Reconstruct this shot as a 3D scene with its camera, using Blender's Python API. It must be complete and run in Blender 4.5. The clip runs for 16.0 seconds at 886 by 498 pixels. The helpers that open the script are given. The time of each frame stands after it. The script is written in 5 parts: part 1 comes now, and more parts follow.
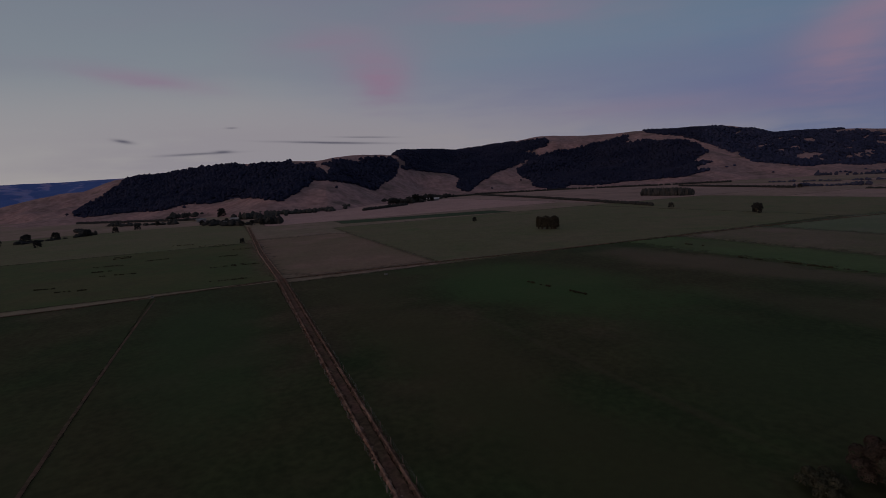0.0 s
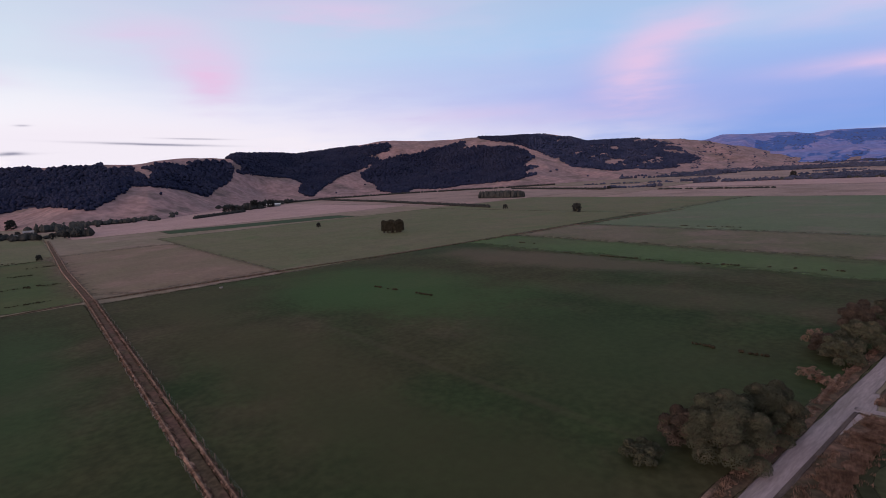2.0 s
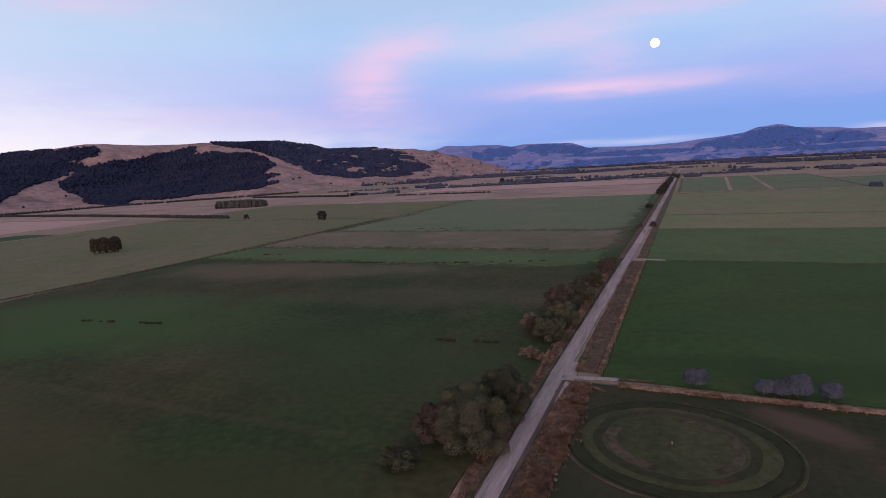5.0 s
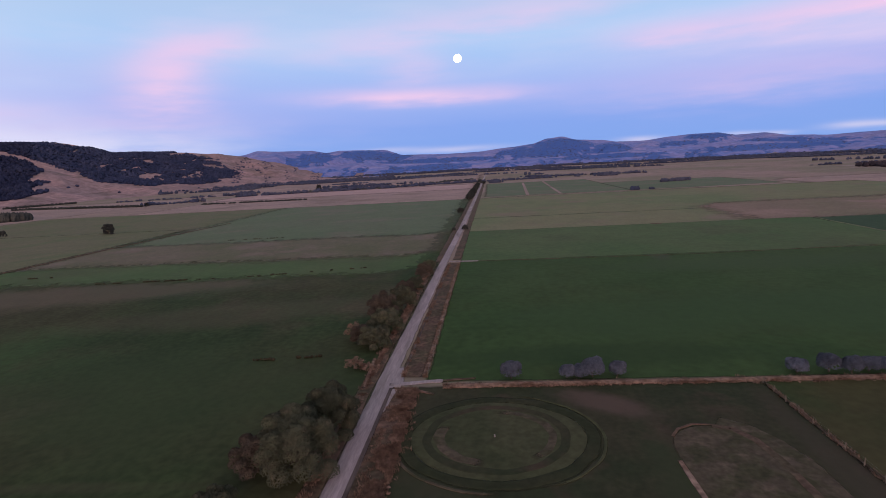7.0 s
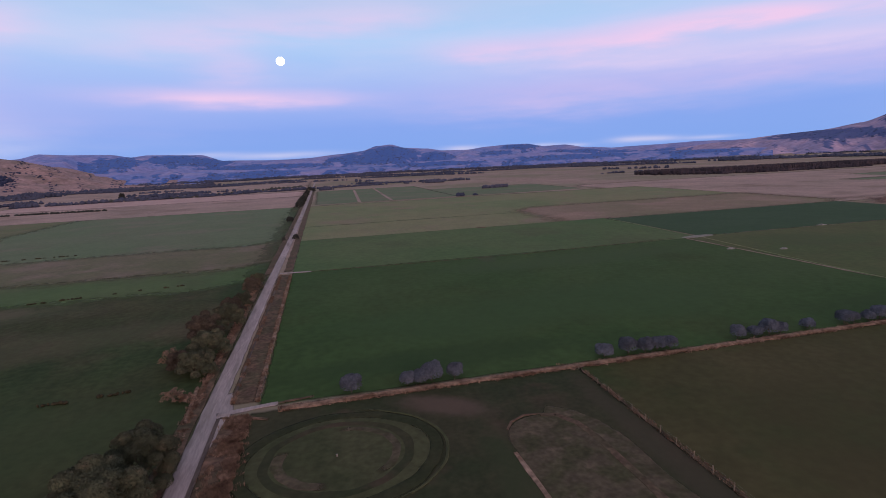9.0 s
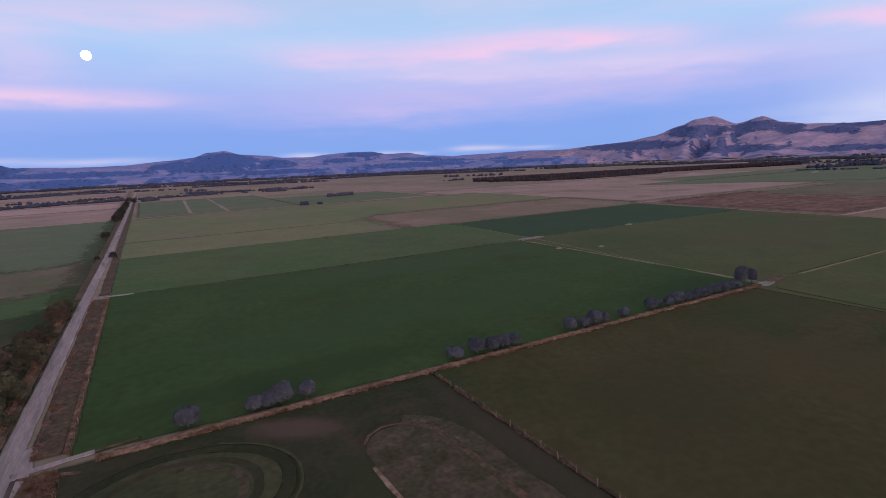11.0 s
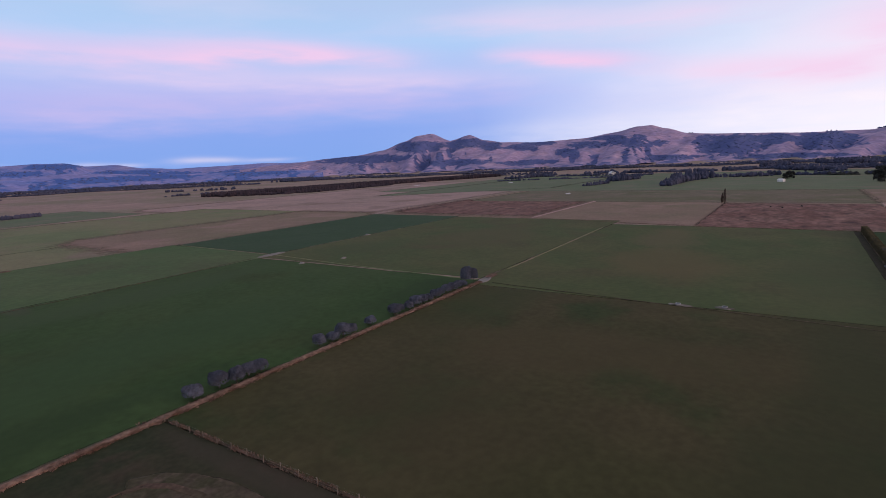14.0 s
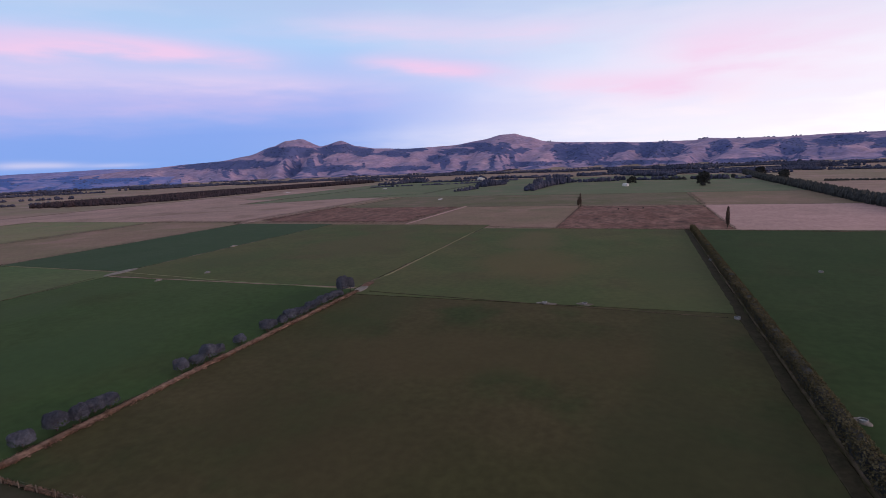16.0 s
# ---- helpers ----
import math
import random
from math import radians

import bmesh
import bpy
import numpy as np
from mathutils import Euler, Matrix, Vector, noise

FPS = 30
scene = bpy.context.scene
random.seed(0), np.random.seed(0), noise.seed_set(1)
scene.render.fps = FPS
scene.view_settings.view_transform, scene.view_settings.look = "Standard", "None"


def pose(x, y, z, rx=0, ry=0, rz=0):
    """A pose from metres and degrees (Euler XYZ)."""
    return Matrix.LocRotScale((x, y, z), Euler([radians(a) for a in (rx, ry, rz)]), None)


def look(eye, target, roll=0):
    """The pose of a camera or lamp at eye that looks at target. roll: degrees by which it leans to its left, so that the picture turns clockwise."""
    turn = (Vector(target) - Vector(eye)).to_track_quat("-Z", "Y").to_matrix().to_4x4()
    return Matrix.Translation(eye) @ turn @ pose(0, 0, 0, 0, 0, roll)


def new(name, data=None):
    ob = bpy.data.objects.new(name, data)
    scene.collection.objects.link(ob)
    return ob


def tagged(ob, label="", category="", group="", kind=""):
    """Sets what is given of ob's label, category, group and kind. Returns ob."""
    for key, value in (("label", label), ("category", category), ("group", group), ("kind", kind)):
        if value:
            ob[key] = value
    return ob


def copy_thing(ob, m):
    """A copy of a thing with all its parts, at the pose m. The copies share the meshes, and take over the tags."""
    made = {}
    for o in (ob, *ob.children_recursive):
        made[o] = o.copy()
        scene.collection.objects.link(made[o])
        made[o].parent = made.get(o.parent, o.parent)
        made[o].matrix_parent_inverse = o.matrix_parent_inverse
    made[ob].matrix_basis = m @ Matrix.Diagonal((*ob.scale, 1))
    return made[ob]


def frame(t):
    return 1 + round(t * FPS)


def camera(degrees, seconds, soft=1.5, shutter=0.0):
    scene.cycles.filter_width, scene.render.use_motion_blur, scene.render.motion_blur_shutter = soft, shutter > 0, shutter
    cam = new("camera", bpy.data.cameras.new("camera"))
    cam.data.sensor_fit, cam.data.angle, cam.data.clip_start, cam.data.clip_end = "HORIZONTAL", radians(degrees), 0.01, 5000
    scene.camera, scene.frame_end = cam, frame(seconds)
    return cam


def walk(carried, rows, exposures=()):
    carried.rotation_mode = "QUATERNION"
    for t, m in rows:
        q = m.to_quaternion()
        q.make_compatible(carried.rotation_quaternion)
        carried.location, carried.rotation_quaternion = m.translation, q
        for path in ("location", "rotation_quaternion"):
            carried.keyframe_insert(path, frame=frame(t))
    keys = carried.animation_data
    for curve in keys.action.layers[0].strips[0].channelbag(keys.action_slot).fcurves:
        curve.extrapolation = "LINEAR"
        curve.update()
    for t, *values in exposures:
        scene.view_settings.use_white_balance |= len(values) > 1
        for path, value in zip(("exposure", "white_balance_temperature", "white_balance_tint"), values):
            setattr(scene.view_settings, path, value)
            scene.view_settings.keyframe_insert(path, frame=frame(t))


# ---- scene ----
# A drone hovers 40 m over a farmed plain at dusk and turns from the western hills
# past a straight gravel road to the eastern hills. The road runs along +y.
cam = camera(79.4, 16.0, soft=0.9)
walk(cam, [
    (0.0, pose(0.00, 0.00, 40.00, 82.71, 0, 68.06) @ pose(0, 0, 0, -0.20, 0, -3.34)),
    (0.5, pose(-0.46, 0.43, 39.93, 82.57, 0, 63.84) @ pose(0, 0, 0, -0.20, 0, -3.37)),
    (1.0, pose(-0.91, 0.90, 39.88, 82.43, 0, 59.31) @ pose(0, 0, 0, -0.20, 0, -3.47)),
    (1.5, pose(-1.34, 1.41, 39.84, 82.30, 0, 55.37) @ pose(0, 0, 0, -0.20, 0, -3.56)),
    (2.0, pose(-1.74, 1.94, 39.81, 82.19, 0, 51.64) @ pose(0, 0, 0, -0.20, 0, -3.55)),
    (2.5, pose(-2.12, 2.50, 39.79, 82.02, 0, 47.18) @ pose(0, 0, 0, -0.20, 0, -3.57)),
    (3.0, pose(-2.48, 3.07, 39.78, 81.84, 0, 42.58) @ pose(0, 0, 0, -0.20, 0, -3.67)),
    (3.5, pose(-2.81, 3.66, 39.78, 81.70, 0, 37.91) @ pose(0, 0, 0, -0.20, 0, -3.59)),
    (4.0, pose(-3.11, 4.25, 39.78, 81.56, 0, 33.63) @ pose(0, 0, 0, -0.20, 0, -3.58)),
    (6.5, pose(-4.12, 7.16, 39.84, 81.00, 0, 10.38) @ pose(0, 0, 0, -0.20, 0, -3.34)),
    (7.0, pose(-4.22, 7.70, 39.85, 80.89, 0, 5.49) @ pose(0, 0, 0, -0.20, 0, -3.23)),
    (7.5, pose(-4.29, 8.22, 39.86, 80.89, 0, 1.53) @ pose(0, 0, 0, -0.20, 0, -3.01)),
    (8.0, pose(-4.32, 8.72, 39.87, 80.84, 0, -2.57) @ pose(0, 0, 0, -0.20, 0, -2.92)),
    (8.5, pose(-4.32, 9.20, 39.89, 80.76, 0, -7.72) @ pose(0, 0, 0, -0.20, 0, -2.83)),
    (9.0, pose(-4.30, 9.65, 39.90, 80.72, 0, -12.48) @ pose(0, 0, 0, -0.20, 0, -2.69)),
    (11.5, pose(-3.74, 11.44, 39.99, 80.82, 0, -33.74) @ pose(0, 0, 0, -0.20, 0, -2.46)),
    (12.0, pose(-3.56, 11.71, 40.02, 80.85, 0, -38.94) @ pose(0, 0, 0, -0.20, 0, -2.42)),
    (12.5, pose(-3.36, 11.94, 40.05, 80.91, 0, -43.24) @ pose(0, 0, 0, -0.20, 0, -2.48)),
    (13.0, pose(-3.15, 12.15, 40.10, 80.94, 0, -47.16) @ pose(0, 0, 0, -0.20, 0, -2.40)),
    (13.5, pose(-2.93, 12.33, 40.16, 80.96, 0, -52.00) @ pose(0, 0, 0, -0.20, 0, -2.43)),
    (14.0, pose(-2.70, 12.48, 40.23, 80.97, 0, -56.45) @ pose(0, 0, 0, -0.20, 0, -2.39)),
    (14.5, pose(-2.47, 12.61, 40.31, 81.01, 0, -58.57) @ pose(0, 0, 0, -0.20, 0, -2.33)),
    (15.0, pose(-2.25, 12.71, 40.42, 80.99, 0, -62.14) @ pose(0, 0, 0, -0.20, 0, -2.32)),
    (15.5, pose(-2.02, 12.79, 40.54, 81.04, 0, -66.61) @ pose(0, 0, 0, -0.20, 0, -2.32)),
    (16.0, pose(-1.82, 12.85, 40.69, 81.06, 0, -69.89) @ pose(0, 0, 0, -0.20, 0, -2.29)),
], exposures=[(0.0, -1.82, 6500, 16), (0.1, -1.47, 6500, 16), (0.3, -0.6, 6500, 16), (0.5, -0.33, 6500, 16), (1.0, -0.16, 6500, 16), (2.0, -0.08, 6500, 16), (3.5, 0.0, 6500, 16), (16.0, 0.03, 6500, 16)])

# ---- sky and light ----
SKY_FAR = [(0.0, (0.22, 0.39, 0.81)), (0.09, (0.23, 0.39, 0.83)), (0.17, (0.34, 0.47, 0.87)), (0.30, (0.40, 0.62, 0.90)), (0.55, (0.44, 0.56, 0.72)), (1.0, (0.40, 0.44, 0.54))]
SKY_GLOW = [(0.0, (1.25, 1.19, 1.10)), (0.12, (1.12, 1.13, 1.10)), (0.28, (0.70, 0.83, 0.93)), (0.6, (0.50, 0.62, 0.78)), (1.0, (0.42, 0.46, 0.56))]
SKY_SUNSET = [(0.0, (2.6, 1.45, 0.75)), (0.2, (2.2, 1.5, 1.0)), (0.45, (1.0, 0.9, 0.85)), (1.0, (0.44, 0.46, 0.54))]
C_PINK, C_LILAC, C_FOG = (0.82, 0.61, 0.83), (0.53, 0.50, 0.83), (0.60, 0.62, 0.84)

world = bpy.data.worlds.new("dusk_sky")
scene.world = world
world.use_nodes = True
wt = world.node_tree
wt.nodes.clear()


def wm(op, *args, clamp=False):
    n = wt.nodes.new("ShaderNodeMath")
    n.operation, n.use_clamp = op, clamp
    for i, v in enumerate(args):
        if isinstance(v, (int, float)):
            n.inputs[i].default_value = v
        else:
            wt.links.new(v, n.inputs[i])
    return n.outputs[0]


def wmix(fac, a, b):
    n = wt.nodes.new("ShaderNodeMix")
    n.data_type = "RGBA"
    for i, v in ((0, fac), (6, a), (7, b)):
        if isinstance(v, (int, float)):
            n.inputs[i].default_value = v
        elif isinstance(v, tuple):
            n.inputs[i].default_value = (*v, 1)
        else:
            wt.links.new(v, n.inputs[i])
    return n.outputs[2]


def wramp(fac, stops):
    n = wt.nodes.new("ShaderNodeValToRGB")
    while len(n.color_ramp.elements) < len(stops):
        n.color_ramp.elements.new(0.5)
    for e, (p, c) in zip(n.color_ramp.elements, stops):
        e.position, e.color = p, (*c, 1)
    wt.links.new(fac, n.inputs[0])
    return n.outputs[0]


coord = wt.nodes.new("ShaderNodeTexCoord")
split = wt.nodes.new("ShaderNodeSeparateXYZ")
wt.links.new(coord.outputs["Generated"], split.inputs[0])
sx, sy, sz = split.outputs
azim = wm("MULTIPLY", wm("ARCTAN2", wm("MULTIPLY", sx, -1.0), sy), 57.2958)  # degrees, left of the road
elev = wm("MULTIPLY", wm("ARCSINE", sz), 57.2958)


def wnoise(scale_az, scale_el, detail=5.0, seed=0.0):
    comb = wt.nodes.new("ShaderNodeCombineXYZ")
    wt.links.new(wm("MULTIPLY", azim, scale_az), comb.inputs[0])
    wt.links.new(wm("MULTIPLY", elev, scale_el), comb.inputs[1])
    comb.inputs[2].default_value = seed
    n = wt.nodes.new("ShaderNodeTexNoise")
    n.inputs["Detail"].default_value, n.inputs["Scale"].default_value = detail, 1.0
    wt.links.new(comb.outputs[0], n.inputs["Vector"])
    return n.outputs[0]


climb = wm("DIVIDE", elev, 40.0, clamp=True)
east_sky = wramp(climb, SKY_FAR)
glow_sky = wramp(climb, SKY_GLOW)
# the sun has set behind the camera: the sky pales towards it
glow = wm("DIVIDE", wm("SUBTRACT", wm("ABSOLUTE", wm("ADD", azim, 12.5)), 48.0), 52.0, clamp=True)
tone = wmix(glow, east_sky, glow_sky)
behind = wm("DIVIDE", wm("SUBTRACT", wm("ABSOLUTE", azim), 118.0), 40.0, clamp=True)
tone = wmix(behind, tone, wramp(climb, SKY_SUNSET))
warp = wnoise(0.09, 0.22, 6.0, 3.0)
wisp = wnoise(0.16, 0.9, 7.0, 9.0)


def cloud_mask(az, el, wide, tall, tilt, amount):
    """One drifting bank of cloud at a bearing and height, in degrees; tilt: rise in degrees a degree to the left."""
    da = wm("ADD", wm("SUBTRACT", azim, az), wm("MULTIPLY", wm("SUBTRACT", warp, 0.5), wide * 0.9))
    de = wm("SUBTRACT", wm("SUBTRACT", elev, el), wm("MULTIPLY", da, tilt))
    de = wm("ADD", de, wm("MULTIPLY", wm("SUBTRACT", wisp, 0.5), tall * 1.3))
    far = wm("ADD", wm("POWER", wm("ABSOLUTE", wm("DIVIDE", da, wide)), 2.0), wm("POWER", wm("ABSOLUTE", wm("DIVIDE", de, tall)), 2.0))
    return wm("MULTIPLY", wm("EXPONENT", wm("MULTIPLY", far, -1.0)), amount)


def add_masks(items):
    total = cloud_mask(*items[0])
    for it in items[1:]:
        total = wm("ADD", total, cloud_mask(*it))
    return wm("MINIMUM", wm("MULTIPLY", total, wm("ADD", 0.35, wm("MULTIPLY", wisp, 1.3))), 1.0)


pink = add_masks([
    (31.2, 8.6, 3.96, 3.2, -0.15, 0.75), (27.5, 12, 4.95, 1.5, -0.2, 0.57), (7.3, 6.75, 9.9, 0.81, 0.02, 0.84), (7.5, 9.6, 3.52, 1.6, 0, 0.4), (11, 12.3, 7.7, 1.5, -0.12, 0.44), (-4, 14, 9.9, 1.6, -0.05, 0.44),
    (74, 12.2, 3.96, 2, 0, 0.57), (73.2, 9.8, 2.64, 2, 0, 0.66), (79, 14.2, 5.5, 1.2, -0.1, 0.44), (95.5, 10.4, 5.5, 0.68, 0.12, 0.62), (60, 16.3, 9.9, 1.4, 0.05, 0.53), (47, 6, 9.9, 0.81, 0, 0.26),
    (-17.5, 10.7, 5.5, 1.1, 0, 0.44), (-28, 10.5, 8.8, 1.5, 0, 0.66), (-38.5, 11.4, 7.7, 1.2, 0, 0.66), (-47, 10.9, 6.6, 0.94, 0.05, 0.75), (-66.6, 10, 4.95, 0.81, 0.08, 0.75), (-73, 9.2, 5.5, 0.94, 0.1, 0.62)])
pink_east = add_masks([
    (-86, 7.2, 6.6, 1.1, 0.1, 0.7), (-93, 6.3, 4.4, 1.1, 0.1, 0.53), (-52, 8.4, 12.1, 1.2, 0, 0.44), (-80, 12.6, 11, 1.4, 0, 0.48), (-64, 13.6, 8.8, 1.2, 0, 0.35), (-96, 9.2, 6.6, 2.4, 0, 0.53), (-104, 10, 11, 4.1, 0, 0.44), (-34, 8.6, 13.2, 1.2, 0, 0.35)])
lilac = add_masks([(-24, 5.9, 13, 1.9, 0, 0.75), (-48, 6.6, 16, 1.6, 0, 0.6), (40, 4.6, 22, 1.5, 0, 0.45), (-95, 5.0, 18, 1.8, 0, 0.5), (55, 8.5, 22, 3.5, 0, 0.3), (-70, 18, 30, 5, 0, 0.2), (5, 19, 30, 4, 0, 0.2), (62, 20, 30, 4, 0, 0.2)])
fog = add_masks([(4, 1.2, 5.5, 0.30, 0, 0.6), (-15.1, 1.1, 2.0, 0.28, 0, 0.7), (-23.6, 1.0, 1.6, 0.22, 0, 0.6), (-26.5, 0.9, 1.4, 0.2, 0, 0.5), (-32, 1.15, 2.0, 0.34, 0, 0.65), (-34.5, 1.1, 1.8, 0.26, 0, 0.6), (-38.5, 0.95, 2.2, 0.2, 0, 0.5), (10.5, 1.5, 3, 0.25, 0, 0.45)])
pale = add_masks([(64, 3.0, 24, 3.4, 0, 0.75), (38, 2.6, 14, 1.6, 0, 0.3), (88, 4.0, 22, 4.5, 0, 0.9), (-98, 5.0, 18, 6.0, 0, 0.85), (-74, 2.6, 14, 1.5, 0, 0.35)])
streak = add_masks([(79.0, 4.35, 4.6, 0.10, 0.06, 1.1), (75.5, 4.75, 2.6, 0.07, 0.05, 0.7), (91.8, 3.7, 2.8, 0.11, -0.02, 1.0), (89.6, 3.85, 0.8, 0.13, 0.0, 0.8), (97.9, 5.0, 0.7, 0.16, 0.2, 1.0), (88.5, 6.1, 0.5, 0.08, 0.0, 0.6)])
veil = wnoise(0.045, 0.20, 8.0, 21.0)
veil = wm("MULTIPLY", wm("DIVIDE", wm("SUBTRACT", veil, 0.47), 0.22, clamp=True), wm("MULTIPLY", wm("DIVIDE", wm("SUBTRACT", elev, 6.0), 5.0, clamp=True), 0.32))
tone = wmix(veil, tone, (0.70, 0.68, 0.85))
tone = wmix(lilac, tone, C_LILAC)
tone = wmix(pale, tone, (0.93, 0.90, 0.96))
tone = wmix(pink, tone, C_PINK)
tone = wmix(pink_east, tone, (0.88, 0.68, 0.85))
tone = wmix(fog, tone, C_FOG)
tone = wmix(streak, tone, (0.36, 0.36, 0.45))
bg = wt.nodes.new("ShaderNodeBackground")
wt.links.new(tone, bg.inputs[0])
bg.inputs[1].default_value = 1.0
wout = wt.nodes.new("ShaderNodeOutputWorld")
wt.links.new(bg.outputs[0], wout.inputs[0])

# the last glow of the set sun, very soft, from behind
afterglow = new("afterglow", bpy.data.lights.new("afterglow", "SUN"))
afterglow.data.energy, afterglow.data.angle, afterglow.data.color = 1.5, radians(28), (1.0, 0.71, 0.66)
afterglow.matrix_world = look((60, -400, 85), (0, 0, 0))

# ---- materials ----


def material(name, c1, c2, big=30.0, small=1.5, rough=0.9, bump=0.3, c3=None, third=0.35, stretch=(1, 1, 1), tint_random=0.0, grain=0.5, edge=(0.38, 0.62), gloss=0.06):
    """Two tones blotched over `big` metres, a third in patches, grain over `small` metres, and relief."""
    m = bpy.data.materials.new(name)
    m.use_nodes = True
    t = m.node_tree
    b = t.nodes["Principled BSDF"]
    geo = t.nodes.new("ShaderNodeNewGeometry")
    mp = t.nodes.new("ShaderNodeMapping")
    mp.inputs["Scale"].default_value = stretch
    t.links.new(geo.outputs["Position"], mp.inputs[0])

    def nz(scale, detail, seed):
        n = t.nodes.new("ShaderNodeTexNoise")
        n.noise_dimensions = "4D"
        n.inputs["W"].default_value = seed
        n.inputs["Scale"].default_value, n.inputs["Detail"].default_value = 1.0 / scale, detail
        t.links.new(mp.outputs[0], n.inputs["Vector"])
        return n.outputs[0]

    def ramp(src, lo, hi):
        r = t.nodes.new("ShaderNodeMapRange")
        r.interpolation_type = "SMOOTHSTEP"
        r.inputs[1].default_value, r.inputs[2].default_value = lo, hi
        t.links.new(src, r.inputs[0])
        return r.outputs[0]

    def mix(f, a, c, kind="MIX"):
        n = t.nodes.new("ShaderNodeMix")
        n.data_type, n.blend_type = "RGBA", kind
        for i, v in ((0, f), (6, a), (7, c)):
            if isinstance(v, (int, float)):
                n.inputs[i].default_value = v
            elif isinstance(v, tuple):
                n.inputs[i].default_value = (*v, 1)
            else:
                t.links.new(v, n.inputs[i])
        return n.outputs[2]

    seed = (sum(map(ord, name)) * 7) % 97 / 3.0
    col = mix(ramp(nz(big, 4.0, seed), *edge), c1, c2)
    if c3:
        col = mix(ramp(nz(big * 0.6, 5.0, seed + 5), 0.62 - third * 0.3, 0.70), col, c3)
    blotch = ramp(nz((big * small) ** 0.5, 5.0, seed + 13), 0.30, 0.70)
    col = mix(min(1.0, grain * 1.3), col, mix(blotch, (0.78, 0.78, 0.80), (1.22, 1.22, 1.18)), "MULTIPLY")
    fine = nz(small, 6.0, seed + 9)
    grit = ramp(fine, 0.25, 0.75)
    col = mix(grain, col, mix(grit, (0.45, 0.45, 0.45), (1.55, 1.55, 1.55)), "MULTIPLY")
    if tint_random:
        info = t.nodes.new("ShaderNodeObjectInfo")
        rr = t.nodes.new("ShaderNodeMapRange")
        rr.inputs[3].default_value, rr.inputs[4].default_value = 1 - tint_random, 1 + tint_random
        t.links.new(info.outputs["Random"], rr.inputs[0])
        comb = t.nodes.new("ShaderNodeCombineColor")
        for i in range(3):
            t.links.new(rr.outputs[0], comb.inputs[i])
        col = mix(1.0, col, comb.outputs[0], "MULTIPLY")
    t.links.new(col, b.inputs["Base Color"])
    b.inputs["Roughness"].default_value = rough
    b.inputs["Specular IOR Level"].default_value = gloss
    if bump:
        bp = t.nodes.new("ShaderNodeBump")
        bp.inputs["Strength"].default_value, bp.inputs["Distance"].default_value = bump, small * 0.3
        t.links.new(fine, bp.inputs["Height"])
        t.links.new(bp.outputs[0], b.inputs["Normal"])
    return m


M = {}
M["plain"] = material("dry_plain_grass", (0.233, 0.161, 0.138), (0.172, 0.14, 0.103), 140, 6, c3=(0.259, 0.178, 0.158), grain=0.25)
M["green"] = material("deep_green_pasture", (0.0304, 0.0562, 0.0182), (0.0412, 0.0641, 0.0237), 55, 2.2, grain=0.25, bump=0.05, c3=(0.0371, 0.0541, 0.0193), edge=(0.3, 0.7))
M["green_worn"] = material("worn_green_pasture", (0.0269, 0.0408, 0.016), (0.0419, 0.0413, 0.0197), 55, 1.6, c3=(0.0578, 0.0473, 0.0276), third=0.40, grain=0.42, bump=0.08, edge=(0.38, 0.62))
M["olive"] = material("olive_pasture", (0.0424, 0.0411, 0.0178), (0.0552, 0.0463, 0.0226), 30, 1.6, c3=(0.0306, 0.0422, 0.0162), third=0.45, grain=0.25, bump=0.05, edge=(0.3, 0.7))
M["olive_light"] = material("pale_olive_pasture", (0.117, 0.136, 0.0695), (0.155, 0.141, 0.083), 70, 2, c3=(0.166, 0.125, 0.0942), third=0.3, grain=0.22, edge=(0.3, 0.7))
M["brown"] = material("brown_grazed_pasture", (0.184, 0.125, 0.0992), (0.145, 0.117, 0.0784), 60, 2, c3=(0.213, 0.141, 0.117), grain=0.25, edge=(0.3, 0.7))
M["brown_red"] = material("red_brown_rushes", (0.119, 0.0616, 0.0528), (0.154, 0.088, 0.0748), 14, 3, c3=(0.0616, 0.0374, 0.0352), grain=0.6, stretch=(0.5, 1, 1))
M["tan"] = material("dry_tan_grass", (0.294, 0.195, 0.18), (0.233, 0.166, 0.146), 80, 3, c3=(0.183, 0.126, 0.109), third=0.45, grain=0.28, edge=(0.3, 0.7))
M["tan_pale"] = material("pale_stubble", (0.36, 0.232, 0.224), (0.303, 0.201, 0.191), 70, 2.5, grain=0.25, edge=(0.3, 0.7))
M["dark_green"] = material("dark_green_crop", (0.031, 0.0552, 0.0276), (0.0368, 0.0598, 0.0322), 40, 2.5, grain=0.15)
M["paddock"] = material("paddock_turf", (0.0262, 0.0312, 0.0161), (0.0353, 0.0331, 0.0192), 14, 1.0, c3=(0.0504, 0.0369, 0.0252), grain=0.3, bump=0.05)
M["dirt"] = material("trodden_dirt", (0.115, 0.0624, 0.0494), (0.0756, 0.052, 0.0338), 5, 0.7, grain=0.6)
M["dry_grass"] = material("long_dry_grass", (0.185, 0.122, 0.098), (0.132, 0.084, 0.064), 4, 0.6, c3=(0.090, 0.052, 0.038), grain=0.7, tint_random=0.15)
M["verge"] = material("brown_verge", (0.088, 0.055, 0.042), (0.062, 0.048, 0.032), 6, 0.8, c3=(0.13, 0.076, 0.058), grain=0.6)
